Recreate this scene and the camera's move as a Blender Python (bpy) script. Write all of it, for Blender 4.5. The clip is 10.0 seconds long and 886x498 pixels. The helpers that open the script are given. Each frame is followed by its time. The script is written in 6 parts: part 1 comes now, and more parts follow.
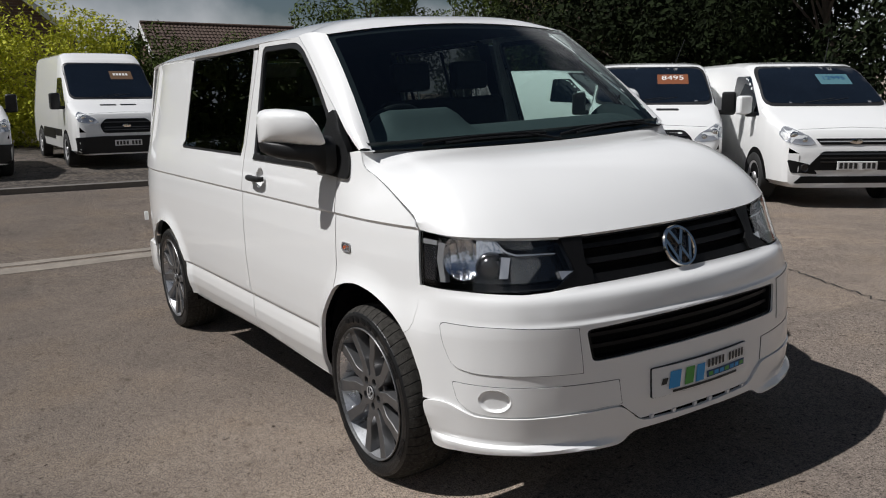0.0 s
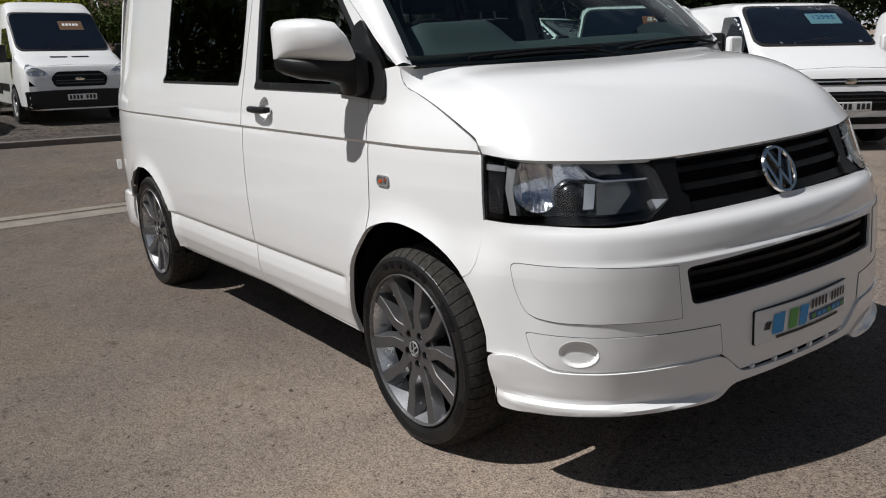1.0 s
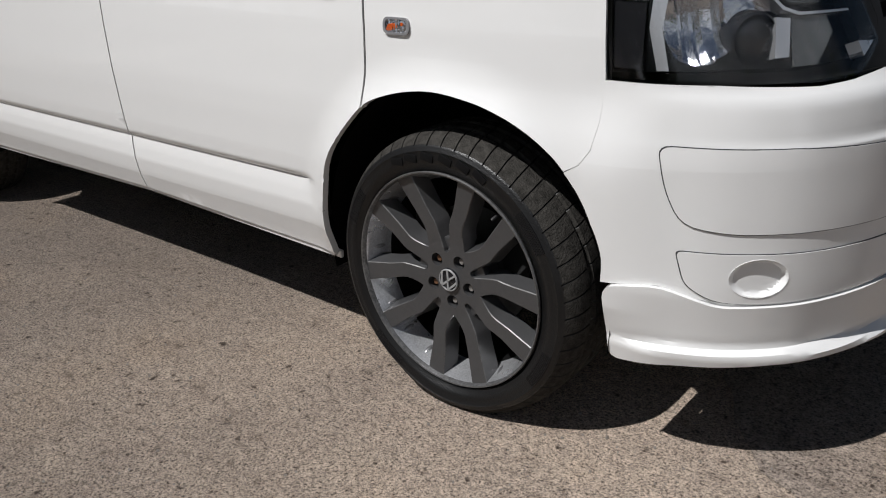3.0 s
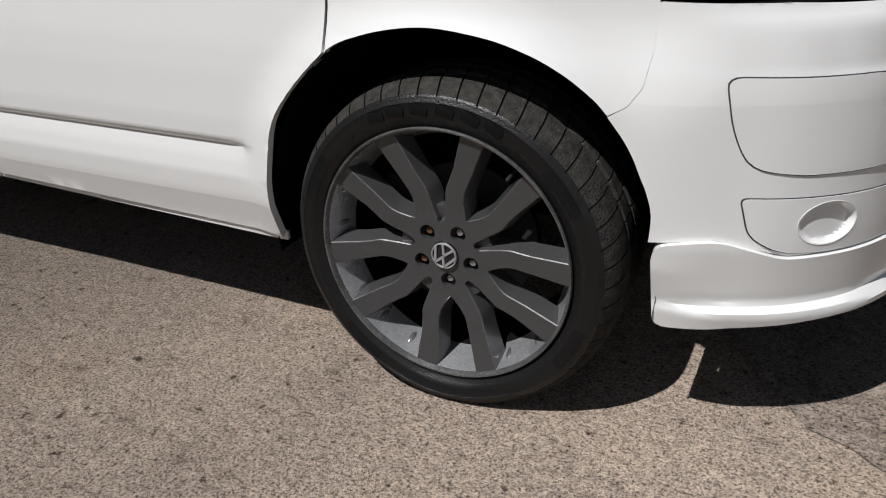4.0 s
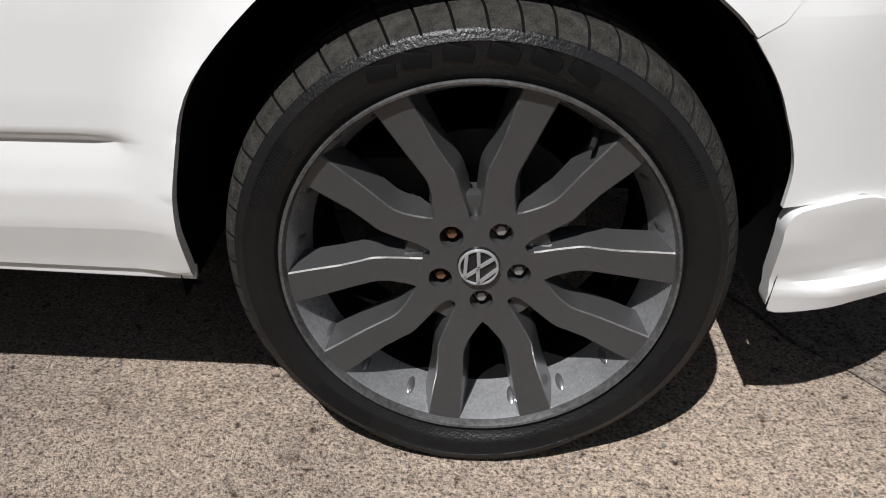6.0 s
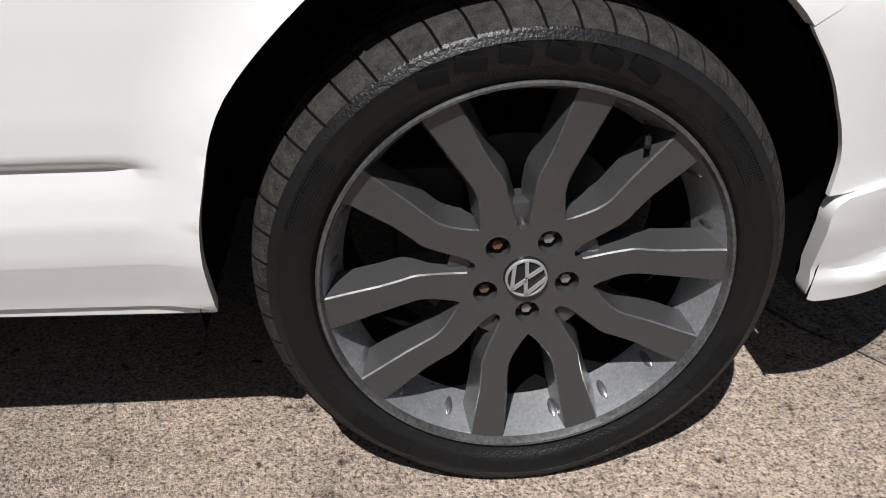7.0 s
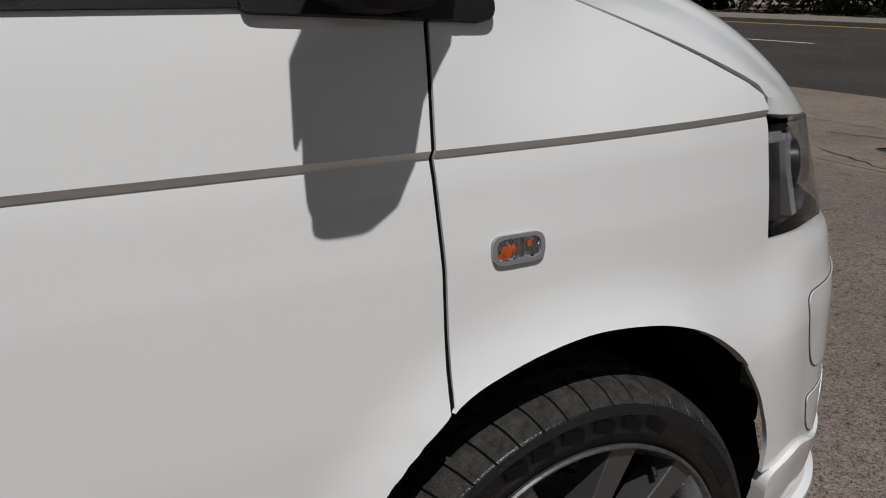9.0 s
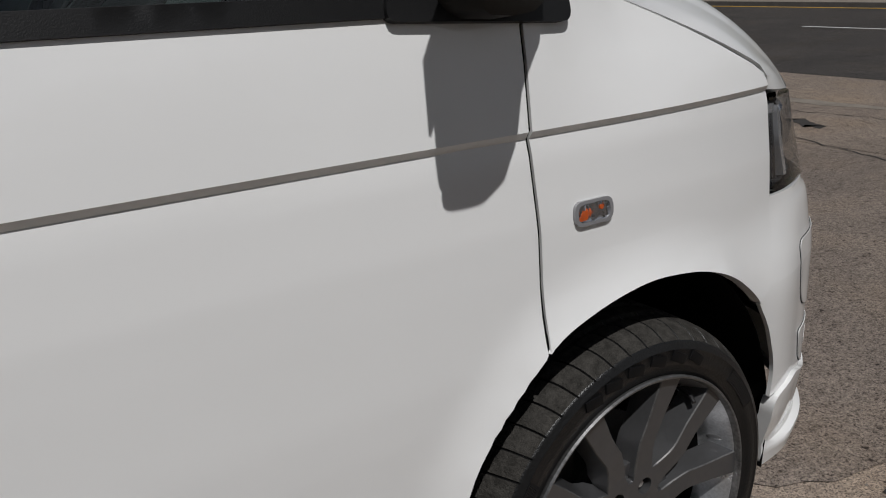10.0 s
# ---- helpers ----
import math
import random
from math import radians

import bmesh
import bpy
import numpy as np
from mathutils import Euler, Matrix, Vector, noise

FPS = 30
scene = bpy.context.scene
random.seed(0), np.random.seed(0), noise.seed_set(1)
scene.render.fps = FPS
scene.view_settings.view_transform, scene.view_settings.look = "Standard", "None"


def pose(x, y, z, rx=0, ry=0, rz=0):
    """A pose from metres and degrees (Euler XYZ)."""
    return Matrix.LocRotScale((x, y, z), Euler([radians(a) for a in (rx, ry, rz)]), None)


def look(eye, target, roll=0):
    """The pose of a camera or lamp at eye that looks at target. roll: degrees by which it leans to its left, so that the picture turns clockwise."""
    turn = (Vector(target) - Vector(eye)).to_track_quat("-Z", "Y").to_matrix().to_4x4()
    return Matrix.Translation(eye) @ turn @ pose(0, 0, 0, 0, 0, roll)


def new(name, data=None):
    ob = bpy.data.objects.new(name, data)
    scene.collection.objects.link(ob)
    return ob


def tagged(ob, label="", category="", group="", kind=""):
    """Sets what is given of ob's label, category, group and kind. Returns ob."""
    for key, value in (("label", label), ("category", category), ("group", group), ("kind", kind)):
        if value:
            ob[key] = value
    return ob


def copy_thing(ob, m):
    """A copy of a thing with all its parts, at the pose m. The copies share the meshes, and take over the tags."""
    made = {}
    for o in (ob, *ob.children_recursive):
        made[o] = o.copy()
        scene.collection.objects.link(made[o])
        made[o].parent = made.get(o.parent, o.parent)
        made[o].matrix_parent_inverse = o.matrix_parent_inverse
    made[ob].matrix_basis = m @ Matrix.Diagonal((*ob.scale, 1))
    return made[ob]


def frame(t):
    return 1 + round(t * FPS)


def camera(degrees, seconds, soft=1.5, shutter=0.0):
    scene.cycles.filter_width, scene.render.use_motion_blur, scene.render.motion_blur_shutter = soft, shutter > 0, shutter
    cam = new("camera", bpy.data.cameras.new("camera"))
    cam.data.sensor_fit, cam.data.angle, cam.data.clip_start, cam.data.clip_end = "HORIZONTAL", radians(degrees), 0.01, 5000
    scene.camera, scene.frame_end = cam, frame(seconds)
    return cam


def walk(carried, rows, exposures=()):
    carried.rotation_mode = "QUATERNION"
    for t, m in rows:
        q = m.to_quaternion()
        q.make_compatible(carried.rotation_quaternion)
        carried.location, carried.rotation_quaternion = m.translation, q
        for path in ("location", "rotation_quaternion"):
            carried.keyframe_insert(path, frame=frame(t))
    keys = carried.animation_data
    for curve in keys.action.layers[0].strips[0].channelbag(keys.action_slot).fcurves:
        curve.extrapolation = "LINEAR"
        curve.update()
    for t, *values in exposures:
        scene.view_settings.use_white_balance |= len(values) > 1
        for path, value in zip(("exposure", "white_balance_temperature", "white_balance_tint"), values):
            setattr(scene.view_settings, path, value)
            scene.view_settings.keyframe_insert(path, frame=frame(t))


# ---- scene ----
from mathutils.bvhtree import BVHTree
from mathutils.geometry import delaunay_2d_cdt as delaunay

cam = camera(55.6, 10.0, 1.05)
PATH = [
    (0, (3.05, -2.443, 1.59), (1.378, -1.409, 1.221), -3.1),
    (0.5, (2.789, -2.526, 1.517), (1.175, -1.429, 1.077), -3.1),
    (1, (2.462, -2.492, 1.426), (0.86, -1.391, 0.956), -3.7),
    (1.5, (2.161, -2.469, 1.382), (0.588, -1.349, 0.86), -4.3),
    (2, (1.851, -2.506, 1.333), (0.406, -1.259, 0.734), -3.6),
    (2.5, (1.552, -2.466, 1.24), (0.215, -1.144, 0.558), -2.9),
    (2.7, (1.422, -2.421, 1.235), (0.128, -1.075, 0.517), -2.9),
    (3.8, (0.788, -2.387, 1.177), (-0.085, -0.812, 0.306), -1.6),
    (4, (0.697, -2.357, 1.149), (-0.102, -0.754, 0.26), -2.1),
    (4.5, (0.462, -2.234, 1.074), (-0.172, -0.56, 0.183), -2.9),
    (5, (0.259, -2.175, 1.04), (-0.173, -0.457, 0.112), -1.9),
    (5.5, (0.104, -2.141, 1.012), (-0.143, -0.386, 0.085), -0.9),
    (5.7, (0.049, -2.077, 1.0), (-0.123, -0.337, 0.029), -0.5),
    (6.8, (-0.15, -1.897, 0.927), (-0.013, -0.173, -0.079), 1.2),
    (7, (-0.205, -1.917, 0.957), (-0.042, -0.186, -0.033), 0.3),
    (7.5, (-0.376, -1.961, 1.068), (-0.068, -0.227, 0.12), 0.4),
    (8, (-0.473, -1.932, 1.203), (-0.008, -0.174, 0.37), 0.1),
    (8.5, (-0.592, -1.853, 1.241), (0.093, -0.078, 0.625), -0.4),
    (9, (-0.688, -1.828, 1.3), (0.199, -0.143, 0.688), -0.8),
    (9.5, (-0.855, -1.856, 1.314), (0.152, -0.242, 0.697), -1.6),
    (10, (-1.005, -1.852, 1.332), (0.057, -0.281, 0.696), -2.6),
]
EXPOSURES = [(0, -0.07), (2.5, -0.12), (4.0, -0.17), (5.0, -0.12), (5.5, -0.07), (7.0, 0.10), (7.5, -0.09), (8.0, -0.37), (8.5, -0.70), (10.0, -0.75)]
walk(cam, [(t, look(eye, target, roll)) for t, eye, target, roll in PATH], EXPOSURES)

# ---- light ----
SUN = Vector((-0.24, -0.60, 1.0)).normalized()
world = bpy.data.worlds.new("sky")
scene.world = world
world.use_nodes = True
wn = world.node_tree
sky = wn.nodes.new("ShaderNodeTexSky")
sky.sky_type = "NISHITA"
sky.sun_disc = False
sky.sun_elevation = math.asin(SUN.z)
sky.sun_rotation = math.atan2(SUN.x, SUN.y)
sky.air_density, sky.dust_density = 1.0, 0.2
cloud_at, cloud_noise, cloud_ramp, cloud_mix = (wn.nodes.new(k) for k in ("ShaderNodeTexCoord", "ShaderNodeTexNoise", "ShaderNodeValToRGB", "ShaderNodeMix"))
cloud_noise.inputs["Scale"].default_value, cloud_noise.inputs["Detail"].default_value = 1.9, 8
cloud_ramp.color_ramp.elements[0].position, cloud_ramp.color_ramp.elements[1].position = 0.51, 0.63
cloud_mix.data_type = "RGBA"
cloud_mix.inputs["B"].default_value = (19.0, 19.5, 20.6, 1)
cloud_shift = wn.nodes.new("ShaderNodeMapping")
cloud_shift.inputs["Location"].default_value = (17.1, 3.7, 4.8)
wn.links.new(cloud_at.outputs["Generated"], cloud_shift.inputs["Vector"])
wn.links.new(cloud_shift.outputs[0], cloud_noise.inputs["Vector"])
# clouds close up towards the horizon
cloud_up, cloud_lean = wn.nodes.new("ShaderNodeSeparateXYZ"), wn.nodes.new("ShaderNodeMath")
cloud_lean.operation = "MULTIPLY_ADD"
cloud_lean.inputs[1].default_value = -0.30
cloud_base = wn.nodes.new("ShaderNodeMath")
cloud_base.operation = "ADD"
cloud_base.inputs[1].default_value = 0.165
wn.links.new(cloud_at.outputs["Generated"], cloud_up.inputs[0])
wn.links.new(cloud_noise.outputs["Fac"], cloud_base.inputs[0])
wn.links.new(cloud_up.outputs["Z"], cloud_lean.inputs[0])
wn.links.new(cloud_base.outputs[0], cloud_lean.inputs[2])
wn.links.new(cloud_lean.outputs[0], cloud_ramp.inputs[0])
wn.links.new(cloud_ramp.outputs[0], cloud_mix.inputs["Factor"])
wn.links.new(sky.outputs[0], cloud_mix.inputs["A"])
wn.links.new(cloud_mix.outputs["Result"], wn.nodes["Background"].inputs[0])
wn.nodes["Background"].inputs[1].default_value = 0.027
sun = new("sun", bpy.data.lights.new("sun", "SUN"))
sun.data.energy, sun.data.angle, sun.data.color = 5.0, radians(0.53), (1.0, 0.988, 0.985)
sun.matrix_world = look((0, 0, 20), Vector((0, 0, 20)) - SUN)


# ---- materials ----
def material(name, colour, rough=0.5, metal=0.0, vary=0.0, scale=5.0, bump=0.0, bump_scale=200.0, second=None, coat=0.0, spec=0.5):
    """Principled material; colour varied by noise at two scales, with a fine bump."""
    m = bpy.data.materials.new(name)
    m.use_nodes = True
    n, l = m.node_tree.nodes, m.node_tree.links
    p = n["Principled BSDF"]
    p.inputs["Base Color"].default_value = (*colour, 1)
    p.inputs["Roughness"].default_value = rough
    p.inputs["Metallic"].default_value = metal
    p.inputs["Coat Weight"].default_value = coat
    p.inputs["Coat Roughness"].default_value = 0.03
    p.inputs["Specular IOR Level"].default_value = spec
    co = n.new("ShaderNodeTexCoord")
    if vary:
        a, b = n.new("ShaderNodeTexNoise"), n.new("ShaderNodeTexNoise")
        a.inputs["Scale"].default_value, b.inputs["Scale"].default_value = scale, scale * 9
        a.inputs["Detail"].default_value = b.inputs["Detail"].default_value = 5
        l.new(co.outputs["Object"], a.inputs["Vector"])
        l.new(co.outputs["Object"], b.inputs["Vector"])
        mul = n.new("ShaderNodeMath")
        mul.operation = "ADD"
        l.new(a.outputs["Fac"], mul.inputs[0])
        l.new(b.outputs["Fac"], mul.inputs[1])
        r = n.new("ShaderNodeMapRange")
        r.inputs["From Min"].default_value, r.inputs["From Max"].default_value = 0.6, 1.4
        l.new(mul.outputs[0], r.inputs["Value"])
        mix = n.new("ShaderNodeMix")
        mix.data_type = "RGBA"
        dark = second or tuple(c * (1 - vary) for c in colour)
        mix.inputs["A"].default_value = (*dark, 1)
        mix.inputs["B"].default_value = (*colour, 1)
        l.new(r.outputs[0], mix.inputs["Factor"])
        l.new(mix.outputs["Result"], p.inputs["Base Color"])
        rr = n.new("ShaderNodeMapRange")
        rr.inputs["To Min"].default_value, rr.inputs["To Max"].default_value = min(1, rough * 1.15), rough * 0.88
        l.new(a.outputs["Fac"], rr.inputs["Value"])
        l.new(rr.outputs[0], p.inputs["Roughness"])
    if bump:
        c = n.new("ShaderNodeTexNoise")
        c.inputs["Scale"].default_value, c.inputs["Detail"].default_value = bump_scale, 4
        l.new(co.outputs["Object"], c.inputs["Vector"])
        bp = n.new("ShaderNodeBump")
        bp.inputs["Strength"].default_value, bp.inputs["Distance"].default_value = bump, 0.004
        l.new(c.outputs["Fac"], bp.inputs["Height"])
        l.new(bp.outputs[0], p.inputs["Normal"])
    return m


def glass(name, tint, gloss_rough=0.0, straight=0.06):
    """A thin pane: clear or tinted, mirroring more at a slant, alike from both faces."""
    m = bpy.data.materials.new(name)
    m.use_nodes = True
    n, l = m.node_tree.nodes, m.node_tree.links
    n.remove(n["Principled BSDF"])
    t, g, f, x, k, q = (n.new(c) for c in ("ShaderNodeBsdfTransparent", "ShaderNodeBsdfGlossy", "ShaderNodeLayerWeight", "ShaderNodeMixShader", "ShaderNodeMath", "ShaderNodeMath"))
    t.inputs["Color"].default_value = (*tint, 1)
    g.inputs["Roughness"].default_value = gloss_rough
    f.inputs["Blend"].default_value = 0.5
    k.operation, q.operation = "POWER", "MULTIPLY_ADD"
    k.inputs[1].default_value = 4.2
    q.inputs[1].default_value, q.inputs[2].default_value = 1 - straight, straight
    l.new(f.outputs["Facing"], k.inputs[0])
    l.new(k.outputs[0], q.inputs[0])
    l.new(q.outputs[0], x.inputs[0])
    l.new(t.outputs[0], x.inputs[1])
    l.new(g.outputs[0], x.inputs[2])
    l.new(x.outputs[0], n["Material Output"].inputs[0])
    return m


def ground_material(name, light, dark, chip, grain=260.0, relief=0.5, worn=None):
    """Worn tarmac: stone chips in a binder, broad stains, fine cracks."""
    m = bpy.data.materials.new(name)
    m.use_nodes = True
    n, l = m.node_tree.nodes, m.node_tree.links
    p = n["Principled BSDF"]
    co = n.new("ShaderNodeTexCoord")

    def tex(kind, scale, detail=4):
        x = n.new(kind)
        x.inputs["Scale"].default_value = scale
        if "Detail" in x.inputs:
            x.inputs["Detail"].default_value = detail
        l.new(co.outputs["Object"], x.inputs["Vector"])
        return x

    broad, mid, chips, fine = tex("ShaderNodeTexNoise", 0.5, 8), tex("ShaderNodeTexNoise", 3.0, 9), tex("ShaderNodeTexVoronoi", grain * 0.8), tex("ShaderNodeTexNoise", grain, 3)
    m1 = n.new("ShaderNodeMix")
    m1.data_type = "RGBA"
    m1.inputs["A"].default_value, m1.inputs["B"].default_value = (*dark, 1), (*light, 1)
    add = n.new("ShaderNodeMath")
    add.operation = "MULTIPLY_ADD"
    add.inputs[1].default_value = 0.45
    l.new(mid.outputs["Fac"], add.inputs[0])
    l.new(broad.outputs["Fac"], add.inputs[2])
    r = n.new("ShaderNodeMapRange")
    r.inputs["From Min"].default_value, r.inputs["From Max"].default_value = 0.50, 0.95
    l.new(add.outputs[0], r.inputs["Value"])
    l.new(r.outputs[0], m1.inputs["Factor"])

    def ramp_of(stops):
        x = n.new("ShaderNodeValToRGB")
        while len(x.color_ramp.elements) < len(stops):
            x.color_ramp.elements.new(0.5)
        for e, (at, c) in zip(x.color_ramp.elements, stops):
            e.position, e.color = at, (*c, 1)
        return x

    def times(a, c):
        x = n.new("ShaderNodeMix")
        x.data_type, x.blend_type = "RGBA", "MULTIPLY"
        x.inputs["Factor"].default_value = 1.0
        l.new(a, x.inputs["A"])
        l.new(c, x.inputs["B"])
        return x.outputs["Result"]

    # single chips: a few pale ones, most near the binder's tone
    chip_ramp = ramp_of(((0.0, (0.70, 0.68, 0.66)), (0.30, (0.93, 0.92, 0.91)), (0.80, (1.06, 1.05, 1.04)), (0.93, chip)))
    sep = n.new("ShaderNodeSeparateColor")
    l.new(chips.outputs["Color"], sep.inputs[0])
    l.new(sep.outputs[0], chip_ramp.inputs[0])
    # grit and small dark pits
    grit = tex("ShaderNodeTexNoise", grain * 0.42, 6)
    grit_ramp = ramp_of(((0.35, (0.26, 0.24, 0.23)), (0.43, (0.88, 0.87, 0.86)), (0.64, (1.26, 1.24, 1.21))))
    l.new(grit.outputs["Fac"], grit_ramp.inputs[0])
    pits = tex("ShaderNodeTexNoise", grain * 0.085, 4)
    pit_ramp = ramp_of(((0.29, (0.20, 0.18, 0.17)), (0.36, (0.92, 0.91, 0.90)), (0.70, (1.05, 1.04, 1.03))))
    l.new(pits.outputs["Fac"], pit_ramp.inputs[0])
    clots = tex("ShaderNodeTexNoise", grain * 0.14, 5)
    clot_ramp = ramp_of(((0.34, (0.80, 0.79, 0.78)), (0.48, (0.98, 0.98, 0.97)), (0.66, (1.12, 1.11, 1.10))))
    l.new(clots.outputs["Fac"], clot_ramp.inputs[0])
    stain = tex("ShaderNodeTexNoise", 1.3, 5)
    stain_ramp = ramp_of(((0.34, (0.91, 0.91, 0.92)), (0.50, (1.0, 1.0, 1.0)), (0.68, (1.07, 1.03, 0.97))))
    l.new(stain.outputs["Fac"], stain_ramp.inputs[0])
    scars = tex("ShaderNodeTexNoise", 8.5, 9)
    scars.inputs["Roughness"].default_value = 0.72
    scar_ramp = ramp_of(((0.33, (0.52, 0.50, 0.49)), (0.41, (0.93, 0.92, 0.92)), (0.58, (1.0, 1.0, 1.0)), (0.68, (1.17, 1.16, 1.14))))
    l.new(scars.outputs["Fac"], scar_ramp.inputs[0])
    tone = times(times(times(times(times(m1.outputs["Result"], scar_ramp.outputs[0]), chip_ramp.outputs[0]), grit_ramp.outputs[0]), pit_ramp.outputs[0]), times(stain_ramp.outputs[0], clot_ramp.outputs[0]))
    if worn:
        # a paler patch round the given point, with a ragged edge
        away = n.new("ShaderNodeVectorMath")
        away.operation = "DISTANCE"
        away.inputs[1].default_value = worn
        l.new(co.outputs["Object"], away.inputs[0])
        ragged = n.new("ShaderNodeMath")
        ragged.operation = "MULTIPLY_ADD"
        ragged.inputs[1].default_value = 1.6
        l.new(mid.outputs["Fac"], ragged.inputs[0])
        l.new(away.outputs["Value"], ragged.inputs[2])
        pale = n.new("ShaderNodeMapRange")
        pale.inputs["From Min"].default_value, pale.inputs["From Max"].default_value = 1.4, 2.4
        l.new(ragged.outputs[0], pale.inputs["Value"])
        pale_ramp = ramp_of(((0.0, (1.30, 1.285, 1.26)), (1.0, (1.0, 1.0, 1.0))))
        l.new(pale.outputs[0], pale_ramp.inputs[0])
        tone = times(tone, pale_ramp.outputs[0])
    l.new(tone, p.inputs["Base Color"])
    p.inputs["Roughness"].default_value = 0.9
    p.inputs["Diffuse Roughness"].default_value = 1.0
    p.inputs["Specular IOR Level"].default_value = 0.25
    h = n.new("ShaderNodeMath")
    h.operation = "MULTIPLY_ADD"
    l.new(chips.outputs["Distance"], h.inputs[0])
    h.inputs[1].default_value = -0.8
    l.new(fine.outputs["Fac"], h.inputs[2])
    lumps = n.new("ShaderNodeMath")
    lumps.operation = "MULTIPLY_ADD"
    lumps.inputs[1].default_value = 1.6
    l.new(clots.outputs["Fac"], lumps.inputs[0])
    l.new(h.outputs[0], lumps.inputs[2])
    bp = n.new("ShaderNodeBump")
    bp.inputs["Strength"].default_value, bp.inputs["Distance"].default_value = relief, 0.010
    l.new(lumps.outputs[0], bp.inputs["Height"])
    l.new(bp.outputs[0], p.inputs["Normal"])
    return m


PAINT = material("white_paint", (0.80, 0.80, 0.79), 0.38, 0, 0.012, 0.7, coat=1.0)
PAINT.node_tree.nodes["Principled BSDF"].inputs["Coat Roughness"].default_value = 0.02
PLASTIC = material("black_plastic", (0.0085, 0.0085, 0.009), 0.46, 0, 0.25, 20, 0.15, 500, spec=0.35)
# black of liners and hollow parts; also paints the shade inside the wheel barrel
LINER_SHADE = material("liner_and_shade", (0.0045, 0.0045, 0.0045), 0.95, 0, 0.3, 8, spec=0.1)
RUBBER = material("tyre_rubber", (0.0105, 0.0105, 0.0108), 0.36, 0, 0.5, 14, 0.30, 240, spec=0.42)
TREAD = material("worn_tread", (0.068, 0.064, 0.058), 0.95, 0, 0.85, 60, 0.9, 200, spec=0.1)
ALLOY = material("grey_alloy", (0.122, 0.122, 0.125), 0.30, 0.6, 0.14, 9, coat=0.35)
GRILLE = material("grille_black", (0.0055, 0.0055, 0.006), 0.5, 0, 0.2, 20, spec=0.2)
CHROME = material("chrome", (0.84, 0.80, 0.74), 0.10, 1.0)
STEEL = material("dull_steel", (0.46, 0.44, 0.42), 0.40, 0.55, 0.4, 60)
RUST = material("rusty_steel", (0.22, 0.11, 0.055), 0.7, 0.3, 0.5, 90)
AMBER = material("amber_bulb", (0.62, 0.10, 0.012), 0.2, coat=1.0)
CLOTH = material("seat_cloth", (0.012, 0.012, 0.015), 0.9, 0, 0.3, 30)
DASH = material("dashboard_plastic", (0.050, 0.062, 0.064), 0.7, 0, 0.2, 20)
SEALS = material("window_rubber", (0.012, 0.012, 0.013), 0.5)
WINDOW = glass("window_glass", (0.62, 0.74, 0.70), 0.0, 0.08)
PRIVACY = glass("privacy_glass", (0.10, 0.10, 0.10))
SCREEN = glass("windscreen_glass", (0.66, 0.78, 0.76), 0.0, 0.08)
LENS = glass("lamp_lens", (0.93, 0.94, 0.95))
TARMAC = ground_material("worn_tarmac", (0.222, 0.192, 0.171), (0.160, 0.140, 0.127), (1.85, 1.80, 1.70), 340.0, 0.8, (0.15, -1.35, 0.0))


# ---- mesh helpers ----
def part(name, bm, mat, parent=None, label="", angle=35):
    me = bpy.data.meshes.new(name)
    bm.normal_update()
    bm.to_mesh(me)
    bm.free()
    for mm in (mat if isinstance(mat, (list, tuple)) else [mat]):
        me.materials.append(mm)
    me.shade_smooth()
    me.set_sharp_from_angle(angle=radians(angle))
    ob = new(name, me)
    ob.parent = parent
    if label:
        ob["label"] = label
    return ob


def thing(name, m, label, category, group="", kind=""):
    ob = new(name)
    ob.matrix_world = m
    return tagged(ob, label, category, group, kind)


def inside(pts, poly):
    """Even-odd test of points against a closed polygon."""
    x, y = pts[:, 0][:, None], pts[:, 1][:, None]
    a, b = poly, np.roll(poly, -1, 0)
    cross = (a[:, 1] > y) != (b[:, 1] > y)
    with np.errstate(divide="ignore", invalid="ignore"):
        xi = a[:, 0] + (y - a[:, 1]) * (b[:, 0] - a[:, 0]) / (b[:, 1] - a[:, 1])
    return (np.sum(cross & (x < xi), 1) % 2) == 1


def dense(poly, step):
    out = []
    for a, b in zip(poly, list(poly[1:]) + [poly[0]]):
        a, b = np.array(a, float), np.array(b, float)
        n = max(1, int(np.ceil(np.linalg.norm(b - a) / step)))
        out += [a + (b - a) * i / n for i in range(n)]
    return np.array(out)


def rounded(poly, r, n=4):
    """A polygon with its corners rounded by radius r (a number, or one for each corner)."""
    out = []
    for i, p in enumerate(poly):
        p = Vector(p)
        a, b = Vector(poly[i - 1]), Vector(poly[(i + 1) % len(poly)])
        rr = r[i] if isinstance(r, (list, tuple)) else r
        da, db = a - p, b - p
        k = min(rr, da.length * 0.45, db.length * 0.45)
        if k < 1e-5:
            out.append(tuple(p))
            continue
        p0, p1 = p + da.normalized() * k, p + db.normalized() * k
        for j in range(n + 1):
            t = j / n
            out.append(tuple(p0 * (1 - t) ** 2 + p * 2 * t * (1 - t) + p1 * t * t))
    return out


def arc(cx, cy, r, a0, a1, n):
    return [(cx + r * math.cos(radians(a0 + (a1 - a0) * i / n)), cy + r * math.sin(radians(a0 + (a1 - a0) * i / n))) for i in range(n + 1)]


FEATURES = (0.46, 0.50, 0.535, 0.55, 1.07, 1.094, 1.105)


